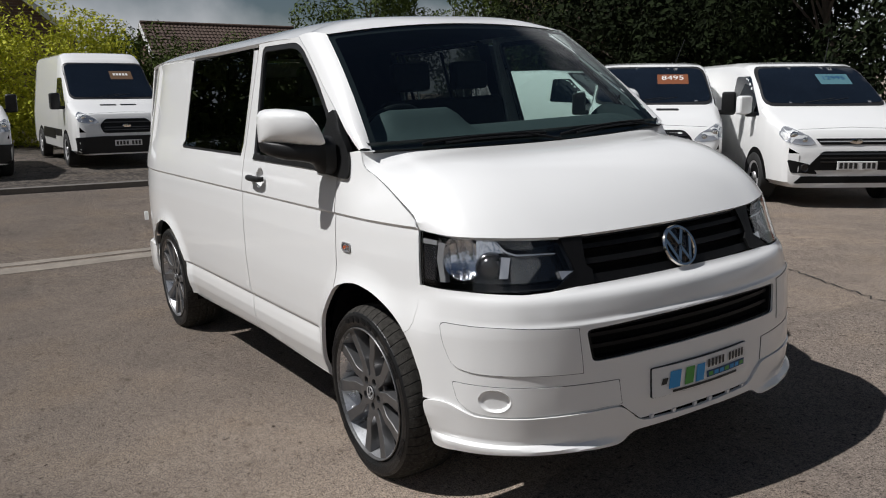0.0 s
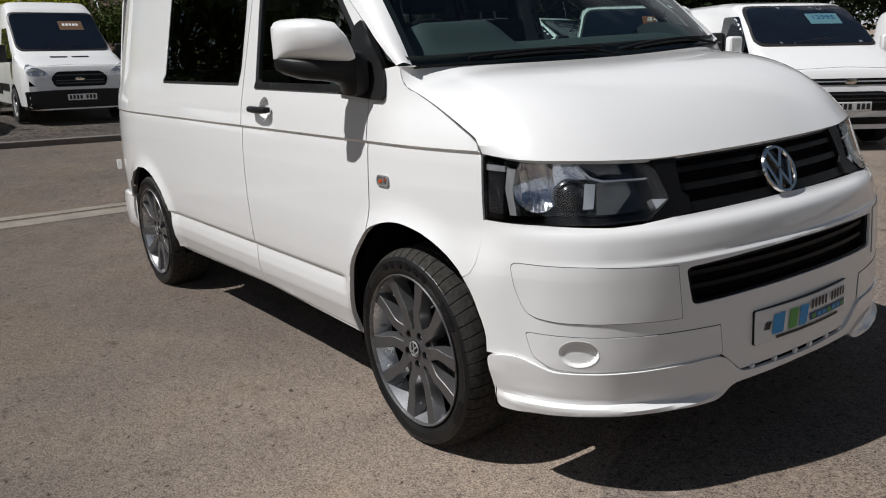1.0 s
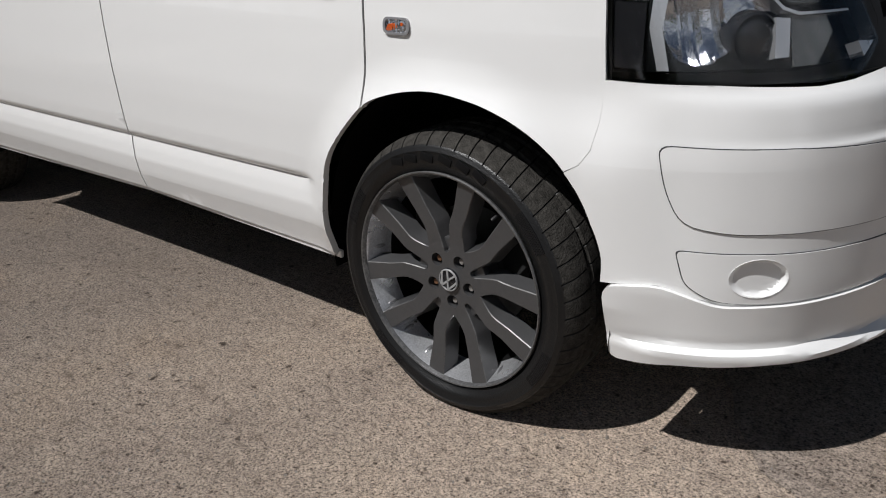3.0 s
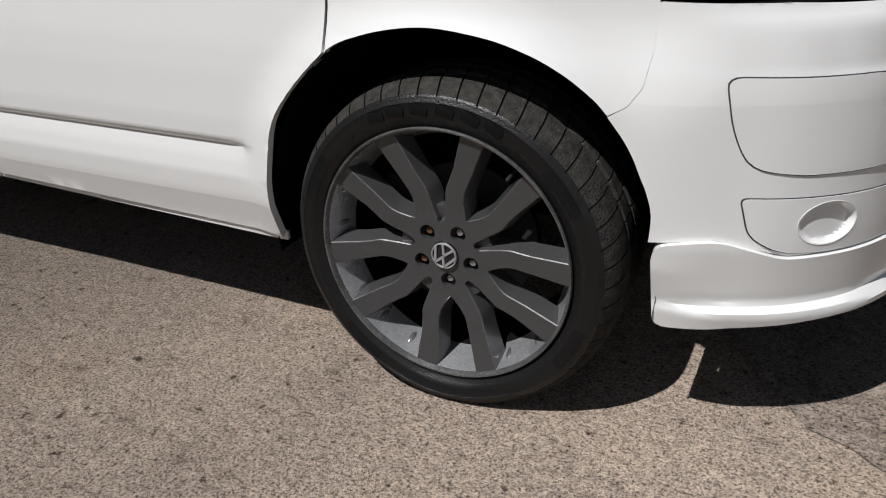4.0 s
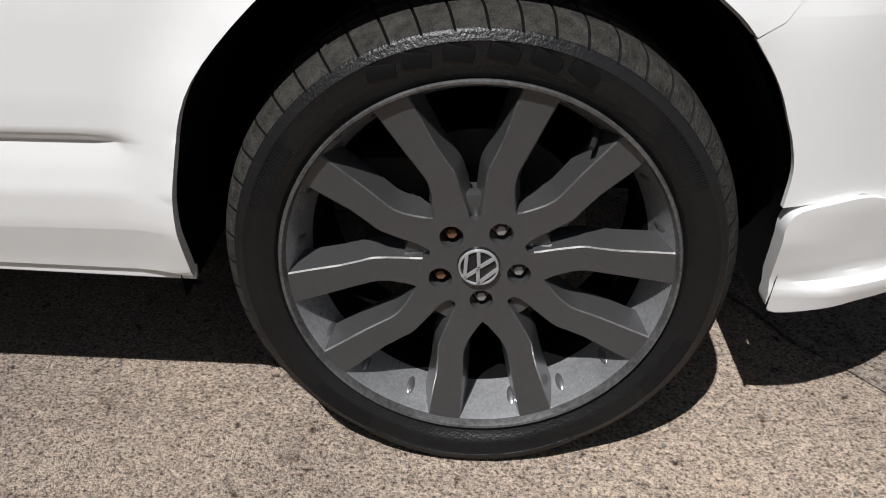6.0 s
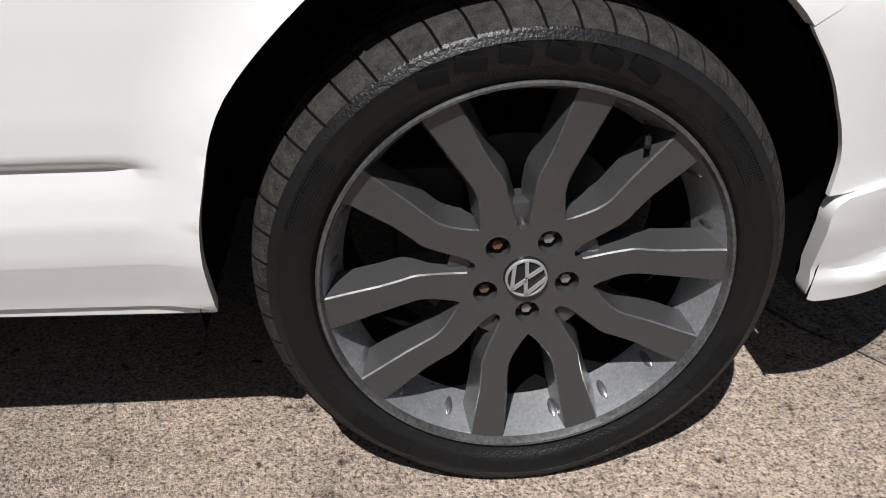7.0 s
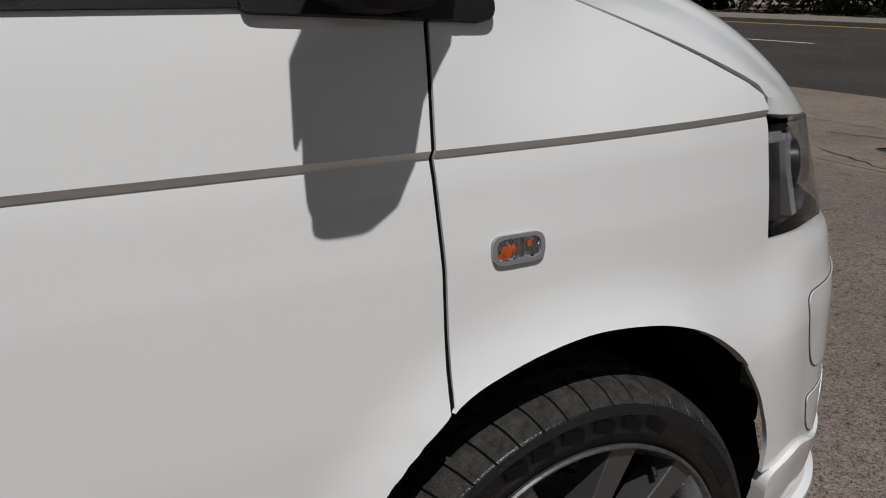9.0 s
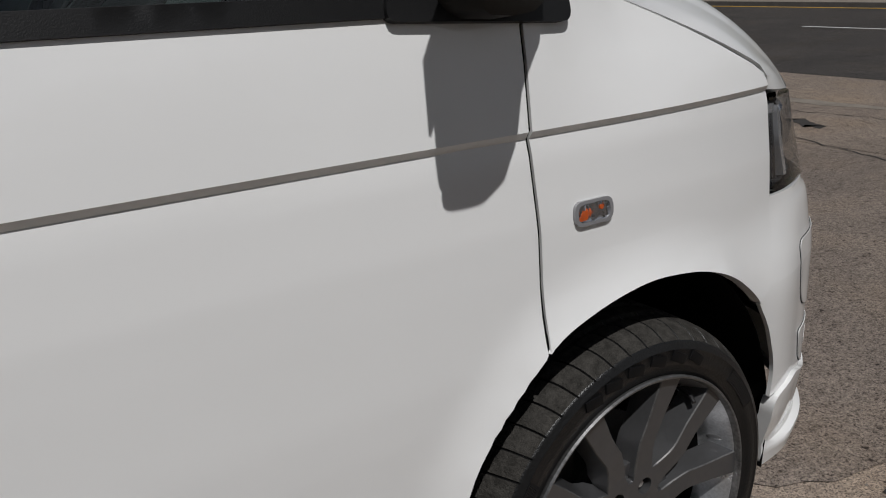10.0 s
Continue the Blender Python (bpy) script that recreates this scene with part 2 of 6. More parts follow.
def with_rows(poly, step):
    """An outline with points where it crosses the pressed lines."""
    out = []
    for a, b in zip(poly, list(poly[1:]) + [poly[0]]):
        a, b = np.array(a, float), np.array(b, float)
        ts = {i / n for n in [max(1, int(np.ceil(np.linalg.norm(b - a) / step)))] for i in range(n)}
        for z in FEATURES:
            if min(a[1], b[1]) < z < max(a[1], b[1]):
                t = (z - a[1]) / (b[1] - a[1])
                ts = {q for q in ts if abs(q - t) * np.linalg.norm(b - a) > 0.004 or q == 0} | {t}
        out += [a + (b - a) * t for t in sorted(ts)]
    return np.array(out)


def panel(outline, surf, xs, ys, holes=(), depth=0.02, step=0.03, lift=0.0, flip=False):
    """A sheet: a 2D outline laid on the surface surf(a, b), with its edges turned inwards by depth."""
    cut = with_rows if surf in (side_r, side_l) else dense
    loops = [cut(outline, step)] + [cut(h, step) for h in holes]
    edges, pts, n = [], [], 0
    for lp in loops:
        edges += [(n + i, n + (i + 1) % len(lp)) for i in range(len(lp))]
        pts.append(lp)
        n += len(lp)
    border = np.concatenate(pts)
    gx, gy = np.meshgrid(xs, ys)
    grid = np.stack([gx.ravel(), gy.ravel()], 1)
    ok = inside(grid, loops[0])
    for lp in loops[1:]:
        ok &= ~inside(grid, lp)
    grid = grid[ok]
    if len(grid):
        near = np.min(np.linalg.norm(grid[:, None] - border[None], axis=2), 1)
        grid = grid[near > step * 0.33]
    allp = [Vector(map(float, p)) for p in np.concatenate([border, grid])]
    from_cdt = delaunay(allp, edges, [], 0, 1e-6)
    v2, f2 = from_cdt[0], from_cdt[2]
    vv = np.array([tuple(v) for v in v2])
    cen = np.array([vv[list(f)].mean(0) for f in f2])
    keep = inside(cen, loops[0])
    for lp in loops[1:]:
        keep &= ~inside(cen, lp)
    e = 1e-3
    bm = bmesh.new()
    top, nor = [], []
    for a, b in vv:
        p = Vector(surf(a, b))
        nn = (Vector(surf(a + e, b)) - Vector(surf(a - e, b))).cross(Vector(surf(a, b + e)) - Vector(surf(a, b - e))).normalized()
        if flip:
            nn = -nn
        nor.append(nn)
        top.append(bm.verts.new(p + nn * lift))
    for f, k in zip(f2, keep):
        if k:
            bm.faces.new([top[i] for i in f])
    bm.normal_update()
    bm.verts.index_update()
    for face in list(bm.faces):
        w = sum((nor[v.index] for v in face.verts), Vector())
        if face.normal.dot(w) < 0:
            face.normal_flip()
    if depth:
        rim = [ed for ed in bm.edges if len(ed.link_faces) == 1]
        low = {}
        for ed in rim:
            f = ed.link_faces[0]
            q = []
            for v in ed.verts:
                if v not in low:
                    low[v] = bm.verts.new(v.co - nor[v.index] * depth)
                q.append(low[v])
            a, b = ed.verts
            lps = [lo for lo in f.loops if lo.edge == ed][0]
            if lps.vert == a:
                bm.faces.new((b, a, low[a], low[b]))
            else:
                bm.faces.new((a, b, low[b], low[a]))
    for v in [v for v in bm.verts if not v.link_faces]:
        bm.verts.remove(v)
    return bm


def box(bm, size, m=Matrix(), bevel=0.0, seg=2):
    r = bmesh.ops.create_cube(bm, size=1, matrix=m @ Matrix.Diagonal((*size, 1)))
    if bevel:
        vs = set(r["verts"])
        es = [e for e in bm.edges if e.verts[0] in vs and e.verts[1] in vs]
        bmesh.ops.bevel(bm, geom=es, offset=bevel, segments=seg, affect="EDGES", profile=0.6)
    return bm


def boxed(size, m=Matrix(), bevel=0.0, seg=2):
    return box(bmesh.new(), size, m, bevel, seg)


def lathe(profile, n=64, axis="Y", bm=None, close=False):
    """Turns a profile of (radius, along) round an axis."""
    bm = bm or bmesh.new()
    rings = []
    for r, h in profile:
        ring = []
        for i in range(n):
            a = 2 * math.pi * i / n
            c, s = r * math.cos(a), r * math.sin(a)
            ring.append(bm.verts.new({"Y": (c, h, s), "X": (h, c, s), "Z": (c, s, h)}[axis]))
        rings.append(ring)
    pairs = list(zip(rings, rings[1:])) + ([(rings[-1], rings[0])] if close else [])
    for a, b in pairs:
        for i in range(n):
            bm.faces.new((a[i], a[(i + 1) % n], b[(i + 1) % n], b[i]))
    return bm


def strip(curve_a, curve_b, n=4, bulge=0.0, out=Vector((0, 0, 1))):
    """A sheet between two curves of the same number of points, bowed along out."""
    bm = bmesh.new()
    rows = []
    for a, b in zip(curve_a, curve_b):
        a, b = Vector(a), Vector(b)
        rows.append([bm.verts.new(a.lerp(b, i / n) + out * bulge * 4 * (i / n) * (1 - i / n)) for i in range(n + 1)])
    for r, q in zip(rows, rows[1:]):
        for i in range(n):
            bm.faces.new((r[i], r[i + 1], q[i + 1], q[i]))
    bmesh.ops.recalc_face_normals(bm, faces=bm.faces)
    return bm


def tube(points, radius, n=8, bm=None):
    """A round bar along a polyline."""
    bm = bm or bmesh.new()
    pts = [Vector(p) for p in points]
    rings = []
    for i, p in enumerate(pts):
        d = (pts[min(i + 1, len(pts) - 1)] - pts[max(i - 1, 0)]).normalized()
        a = d.orthogonal().normalized()
        b = d.cross(a)
        r = radius[i] if isinstance(radius, (list, tuple)) else radius
        if rings:
            prev = rings[-1][0].co - pts[i - 1]
            a = (prev - d * prev.dot(d)).normalized()
            b = d.cross(a)
        rings.append([bm.verts.new(p + (a * math.cos(2 * math.pi * k / n) + b * math.sin(2 * math.pi * k / n)) * r) for k in range(n)])
    for q, s in zip(rings, rings[1:]):
        for k in range(n):
            bm.faces.new((q[k], q[(k + 1) % n], s[(k + 1) % n], s[k]))
    bm.faces.new(rings[0][::-1])
    bm.faces.new(rings[-1])
    return bm


def span(a, b, step):
    return np.linspace(a, b, max(2, int(round((b - a) / step)) + 1))


# ---- ground ----
def clamp(v, a=0.0, b=1.0):
    return max(a, min(b, v))


def smooth(v, a, b):
    t = clamp((v - a) / (b - a))
    return t * t * (3 - 2 * t)


CROSSFALL = Matrix.Rotation(radians(2.7), 4, Vector((-0.85, 0.52, 0)).normalized())


def yard(x, y):
    """Height of the forecourt: level round the van, falling across further off."""
    n = CROSSFALL.to_3x3() @ Vector((0, 0, 1))
    tilt = -(n.x * x + n.y * y) / n.z
    return clamp(tilt, -1.2, 2.0) * smooth(math.hypot(x + 1.2, y), 3.6, 9.0) * smooth(-x, -2.0, 2.5)


bm = bmesh.new()
gx = np.unique(np.concatenate([span(-400, -40, 60), span(-40, -14, 2), span(-14, 10, 0.6), span(10, 40, 5), span(40, 400, 60)]))
gy = np.unique(np.concatenate([span(-400, -20, 60), span(-20, -8, 2), span(-8, 16, 0.6), span(16, 40, 4), span(40, 400, 60)]))
grid = [[bm.verts.new((x, y, yard(x, y))) for y in gy] for x in gx]
for i in range(len(gx) - 1):
    for j in range(len(gy) - 1):
        bm.faces.new((grid[i][j], grid[i + 1][j], grid[i + 1][j + 1], grid[i][j + 1]))
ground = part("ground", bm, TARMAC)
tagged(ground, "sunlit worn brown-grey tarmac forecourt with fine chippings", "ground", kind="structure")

# ---- the white panel van ----
HUB_Z, WHEELBASE = 0.356, 3.1
SZ = [0.25, 0.30, 0.34, 0.40, 0.46, 0.50, 0.535, 0.55, 0.60, 0.70, 0.767, 0.90, 0.97, 1.07, 1.094, 1.105, 1.20, 1.25, 1.30, 2.0]
SY = [0.915, 0.922, 0.932, 0.950, 0.957, 0.954, 0.948, 0.960, 0.964, 0.967, 0.967, 0.961, 0.957, 0.946, 0.941, 0.949, 0.935, 0.925, 0.913, 0.755]


def spline(pts, n=12):
    """Points on a smooth curve through pts."""
    out = []
    p = [Vector(q) for q in pts]
    for i in range(len(p) - 1):
        a, b, c, d = p[max(i - 1, 0)], p[i], p[i + 1], p[min(i + 2, len(p) - 1)]
        for k in range(n):
            t = k / n
            out.append(0.5 * ((2 * b) + (c - a) * t + (2 * a - 5 * b + 4 * c - d) * t * t + (3 * b - a - 3 * c + d) * t ** 3))
    return out + [p[-1]]


ARCH = [tuple(p) for p in spline([(-0.421, 0.33), (-0.424, 0.42), (-0.411, 0.506), (-0.368, 0.632), (-0.242, 0.764), (-0.145, 0.810), (-0.02, 0.832), (0.095, 0.821), (0.180, 0.797), (0.246, 0.764), (0.303, 0.722), (0.33, 0.694)], 6)]
REAR_ARCH = [(-2.645, 0.325), (-2.645, 0.40), (-2.667, 0.53), (-2.741, 0.635), (-2.80, 0.69), (-2.925, 0.755), (-3.05, 0.782), (-3.18, 0.780), (-3.33, 0.735), (-3.46, 0.65), (-3.53, 0.53), (-3.55, 0.40), (-3.55, 0.33)]
ARCH_EDGE, REAR_EDGE = dense(ARCH, 0.012), dense([tuple(p) for p in spline(REAR_ARCH, 4)], 0.012)


def half_width(x, z):
    """The van's half width at x along and z up."""
    y = float(np.interp(z, SZ, SY))
    if x > -0.53 and 0.44 < z < 0.60:
        y += (float(np.interp(z, (0.44, 0.60), (0.955, 0.964))) - y) * smooth(x, -0.52, -0.45)
    if x > -0.1:
        c = 0.015 + 0.035 * smooth(z, 0.68, 0.88)
        y *= 1 - c * ((x + 0.1) / 0.49) ** 2
    y -= 0.04 * clamp((x + 0.2) / 0.2) * smooth(z, 1.10, 1.27)
    if x < -3.2:
        y -= 0.10 * clamp((-3.2 - x) / 0.8) ** 2.2
    for hx, edge in ((0.0, ARCH_EDGE), (-WHEELBASE, REAR_EDGE)):
        if z > 0.3 and math.hypot(x - hx, z - HUB_Z) < 0.60:
            away = float(np.min(np.hypot(edge[:, 0] - x, edge[:, 1] - z)))
            y += 0.021 * clamp(1 - away / 0.092) ** 2 * (1 - smooth(x, 0.16, 0.38))
    if -3.62 < x < -1.44 and 1.30 < z < 1.93:
        y -= 0.013 * smooth(x, -3.60, -3.57) * smooth(z, 1.33, 1.36) * (1 - smooth(z, 1.875, 1.90)) * (1 - smooth(x, -1.50, -1.47))
    return y


def rise(x, z):
    """How far the waist line climbs towards the tail."""
    return -0.0095 * (x + 0.23) * smooth(z, 0.75, 1.05) * (1 - smooth(z, 1.15, 1.28))


def side_r(x, z):
    return (x, -half_width(x, z), z + rise(x, z))


def side_l(x, z):
    return (x, half_width(x, z), z + rise(x, z))


PLAN = [(0.30, 0.960), (0.36, 0.951), (0.42, 0.937), (0.533, 0.906), (0.648, 0.853), (0.750, 0.764), (0.821, 0.646), (0.866, 0.515), (0.895, 0.38), (0.912, 0.25), (0.922, 0.12), (0.925, 0.0)]


PC = np.array([tuple(v) for v in spline(PLAN)])
PD = np.r_[0, np.cumsum(np.hypot(*np.diff(np.array(PLAN), axis=0).T))]
PU = np.concatenate([np.linspace(PD[i], PD[i + 1], 12, endpoint=False) for i in range(len(PD) - 1)] + [[PD[-1]]]) / PD[-1]
KZ, KK = [0.2, 0.3, 0.44, 0.61, 0.752, 0.764, 0.80, 0.834, 0.844, 0.854, 0.872, 0.93, 1.08, 1.2], [0.98, 1.0, 1.02, 1.02, 1.008, 0.994, 0.986, 0.972, 0.964, 0.949, 0.908, 0.864, 0.75, 0.65]
WZ, WW = [0.25, 0.35, 0.45, 0.72, 0.89, 1.09], [0.955, 0.985, 1, 1, 0.979, 0.958]


def front(u, z):
    """The van's face: u runs round it from the driver's wing (0) over the middle (1) to the other wing (2)."""
    s = -1
    if u > 1:
        u, s = 2 - u, 1
    bx, by = np.interp(u, PU, PC[:, 0]), np.interp(u, PU, PC[:, 1])
    zk = z - float(np.interp(u, [0.15, 0.37, 0.58], [0.014, 0.006, 0.0])) * smooth(z, 0.64, 0.72) * (1 - smooth(z, 0.80, 0.86))
    x, y = 0.30 + (bx - 0.30) * float(np.interp(zk, KZ, KK)), by * float(np.interp(z, WZ, WW))
    if u < 0.2:
        y += (half_width(x, z) - 0.001 - y) * (1 - smooth(u, 0.06, 0.2))
    return (x, s * y, z)


def mirrored(half):
    """A closed outline from its half with u from the side to the middle and back."""
    return half + [(2 - u, z) for u, z in reversed(half)]


ZROWS = np.unique(np.concatenate([span(0.25, 1.95, 0.05), span(0.33, 1.02, 0.023), SZ[:-1], [1.099, 1.1, 0.542, 0.52]]))
van = thing("van", Matrix(), "white panel van with lowered front spoiler and dark grey alloy wheels", "van")

ARCH_REAR = [p for p in ARCH if p[0] < -0.236]
ARCH_FRONT = [p for p in ARCH if p[0] > -0.230]
BONNET_LINE = [(-0.085, 1.362), (-0.073, 1.330), (-0.056, 1.304), (-0.030, 1.286), (0.035, 1.264), (0.10, 1.2415), (0.165, 1.2175), (0.237, 1.189), (0.332, 1.148), (0.366, 1.128), (0.380, 1.10)]
DOOR_LINE = [(-0.233, 0.770), (-0.229, 0.855), (-0.228, 0.954), (-0.236, 1.10), (-0.231, 1.251), (-0.165, 1.358)]
B_LINE = [(-1.382, 0.345), (-1.383, 0.47), (-1.391, 0.531), (-1.400, 0.703), (-1.418, 0.90), (-1.428, 1.10), (-1.430, 1.30), (-1.405, 1.86)]
G = 0.0034


def shift(line, dx):
    return [(x + dx, z) for x, z in line]


FRONT_WINDOW = rounded([(-1.285, 1.292), (-0.20, 1.275), (-0.30, 1.43), (-0.58, 1.68), (-0.84, 1.862), (-1.345, 1.872)], [0.02, 0.01, 0.05, 0.1, 0.1, 0.05])
HANDLE_HOLE = [(-1.165 + 0.056 * math.cos(a), 1.193 + 0.056 * math.sin(a)) for a in np.linspace(0, 2 * math.pi, 28, endpoint=False)]
REAR_WINDOW = rounded([(-2.67, 1.312), (-1.483, 1.298), (-1.515, 1.884), (-2.675, 1.882)], 0.02)
DOOR_TOP = [(-1.405, 1.895), (-0.86, 1.885), (-0.70, 1.785), (-0.50, 1.64), (-0.30, 1.505), (-0.165, 1.358)]
XS = np.unique(np.concatenate([span(-4.0, 0.5, 0.07), span(-0.75, -0.2, 0.025), span(-3.75, -2.45, 0.03), [-3.60, -3.59, -3.58, -3.57]]))
for surf, flip, who in ((side_r, False, "driver"), (side_l, True, "passenger")):
    wing = shift(DOOR_LINE, G) + [(-0.10, 1.366)] + BONNET_LINE + [(0.385, 1.08), (0.397, 0.89), (0.395, 0.80), (0.385, 0.745), (0.362, 0.712)] + ARCH_FRONT[::-1]
    part("wing", panel(wing, surf, span(-0.3, 0.45, 0.022), ZROWS, flip=flip), PAINT, van)
    door = shift(DOOR_LINE, -G)[::-1] + ARCH_REAR[::-1] + [(-0.42, 0.318)] + [(-1.378, 0.345)] + shift(B_LINE, G)[1:] + DOOR_TOP[:-1]
    part("door", panel(door, surf, XS, ZROWS, [FRONT_WINDOW, HANDLE_HOLE], flip=flip), PAINT, van)
    rear = [(-1.388, 0.345)] + REAR_ARCH + [(-3.95, 0.36), (-4.0, 0.6), (-4.0, 1.2), (-3.9, 1.895)] + shift(B_LINE, -G)[::-1]
    part("side_panel", panel(rear, surf, XS, ZROWS, [REAR_WINDOW], flip=flip), PAINT, van)
    part("side_window", panel(REAR_WINDOW, surf, XS, ZROWS, depth=0.004, lift=-0.004, flip=flip), PRIVACY, van, "dark privacy glass")
    part("door_window", panel(FRONT_WINDOW, surf, XS, ZROWS, depth=0.004, lift=-0.012, flip=flip), WINDOW, van)

GAPSOFT = material("bonnet_seam", (0.10, 0.10, 0.10), 0.8)
GAPDARK = material("shut_line", (0.004, 0.004, 0.004), 0.9, spec=0.1)


def seam(surf, line, w, lift, flip):
    left, right = [(x - w, z) for x, z in line], [(x + w, z) for x, z in line]
    return panel(left + right[::-1], surf, [0], [0], depth=0.0, step=0.02, lift=lift, flip=flip)


for surf, flip in ((side_r, False), (side_l, True)):
    part("shut_line", seam(surf, DOOR_LINE, 0.006, -0.005, flip), GAPDARK, van)
    part("shut_line", seam(surf, B_LINE, 0.006, -0.007, flip), GAPDARK, van)
    edge = [(x, z) for x, z in BONNET_LINE]
    part("shut_line", panel([(x - 0.003, z - 0.003) for x, z in edge] + [(x + 0.003, z + 0.003) for x, z in edge[::-1]], surf, [0], [0], depth=0.0, step=0.02, lift=-0.004, flip=flip), GAPSOFT, van)
    front_edge = [(0.385, 1.09), (0.399, 0.89), (0.397, 0.80), (0.387, 0.745), (0.364, 0.710), (0.335, 0.692)]
    part("shut_line", seam(surf, front_edge, 0.008, -0.010, flip), GAPDARK, van)

# roof
def roof(x, y):
    z = 2.000 - 0.108 * abs(y / 0.785) ** 4 - 0.040 * clamp((x + 1.3) / 0.65) ** 2 - 0.05 * clamp((-3.5 - x) / 0.5) ** 2
    return (x, y, z)


roof_plan = [(-0.86, -0.0), (-0.865, -0.5), (-0.87, -0.74), (-0.90, -0.782), (-2.0, -0.782), (-3.85, -0.75), (-3.95, 0.0)]
roof_plan = roof_plan + [(x, -y) for x, y in roof_plan[-2:0:-1]]
part("roof", panel(roof_plan, roof, span(-4, -0.6, 0.1), span(-0.8, 0.8, 0.05)), PAINT, van)

# windscreen and pillars
def screen(a, b):
    """a across from -1 to 1, b up from 0 to 1."""
    lo = Vector((-0.07 + 0.10 * (1 - a * a), 0.834 * a, 1.366 - 0.02 * (1 - a * a)))
    hi = Vector((-0.68 + 0.035 * (1 - a * a), 0.717 * a, 1.885 + 0.045 * (1 - a * a)))
    p = lo.lerp(hi, b)
    p += Vector((0.5, 0, 0.6)) * 0.03 * 4 * b * (1 - b)
    return tuple(p)


part("windscreen", panel([(-1, 0), (1, 0), (1, 0.985), (-1, 0.985)], screen, span(-1, 1, 0.1), span(0, 1, 0.1), depth=0.004, step=0.1), SCREEN, van)
part("screen_band", panel([(-1, 0), (1, 0), (1, 0.985), (-1, 0.985)], screen, span(-1, 1, 0.1), span(0, 1, 0.1), [rounded([(-0.965, 0.055), (0.965, 0.055), (0.96, 0.95), (-0.96, 0.95)], 0.03)], depth=0.0, step=0.05, lift=-0.008), SEALS, van)
header_low = [Vector(screen(a, 0.985)) + Vector((0.003, 0, 0.003)) for a in np.linspace(-1, 1, 25)]
header_top = [roof(-0.862 - 0.008 * abs(a) ** 3, 0.755 * a) for a in np.linspace(-1, 1, 25)]
part("roof_header", strip(header_low, header_top, 6, 0.012, Vector((0.35, 0, 0.94))), PAINT, van)
for s in (-1, 1):
    a = [screen(s * 1.0, k / 12) for k in range(13)]
    dl = [Vector(p) for p in spline([(-0.10, 1.366), (-0.30, 1.512), (-0.50, 1.645), (-0.70, 1.79), (-0.86, 1.89)], 3)]
    b = [(x, s * half_width(x, z), z) for x, z in dl]
    part("pillar", strip(a, b, 6, 0.02, Vector((0.5, s * 0.6, 0.5))), PAINT, van)

# bonnet
EDGE = [tuple(p) for p in spline([(-0.084, 1.364), (-0.071, 1.332), (-0.054, 1.3065), (-0.029, 1.2885), (0.036, 1.2664), (0.101, 1.2438), (0.166, 1.2198), (0.238, 1.1913), (0.333, 1.1503), (0.368, 1.1302), (0.383, 1.103), (0.386, 1.090)], 6)]
EDGE_AT = np.r_[0, np.cumsum([math.dist(p, q) for p, q in zip(EDGE, EDGE[1:])])]
EDGE_AT = EDGE_AT / EDGE_AT[-1]


def bonnet(v, s):
    u = 1 + v * 0.905
    zt = float(np.interp(abs(v), [0, 0.44, 0.52, 0.71, 0.86, 1], [1.050, 1.050, 1.055, 1.068, 1.074, 1.088]))
    f = Vector(front(u, zt))
    r = Vector((-0.03 + 0.08 * (1 - v * v), 0.85 * v, 1.362 - 0.02 * (1 - v * v)))
    p = r.lerp(f, s)
    q = Vector((-0.03, 0.85 * v / max(abs(v), 1e-6), 1.362)).lerp(Vector(front(1 + 0.905 * math.copysign(1, v), 1.088)), s)
    ex, ez = float(np.interp(s, EDGE_AT, [q[0] for q in EDGE])), float(np.interp(s, EDGE_AT, [q[1] for q in EDGE]))
    e = Vector((ex, math.copysign(half_width(ex, ez) - 0.002, v), ez + 0.0005))
    p += (e - q) * abs(v) ** (8 - 5 * (1 - s) ** 2)
    p.z += 0.099 * (1 - abs(v) ** 5) * 4 * s * (1 - s) * (0.55 + 0.9 * s)
    p.z -= 0.007 * smooth(abs(v), 0.79, 0.85) * (1 - smooth(abs(v), 0.90, 1.0)) * smooth(s, 0.0, 0.15) * (1 - smooth(s, 0.85, 1.0))
    return tuple(p)


part("bonnet", panel([(-1, 0), (1, 0), (1, 1), (-1, 1)], bonnet, np.unique(np.concatenate([span(-1, 1, 0.05), span(-0.92, -0.76, 0.02), span(0.76, 0.92, 0.02)])), span(0, 1, 0.05), depth=0.02, step=0.05, flip=True), PAINT, van)

# painted corners between pillar and bonnet
for s in (-1, 1):
    bm = bmesh.new()
    q = [Vector(screen(s, 0.0)) + Vector((-0.004, 0, -0.001)), Vector((-0.102, s * (half_width(-0.10, 1.364) - 0.002), 1.3645)), Vector((-0.084, s * (half_width(-0.084, 1.362) - 0.002), 1.3625)), Vector((-0.034, s * 0.855, 1.3605)), Vector((-0.052, s * 0.80, 1.360))]
    bm.faces.new([bm.verts.new(p) for p in (q if s > 0 else q[::-1])])
    part("scuttle_corner", bm, PAINT, van)

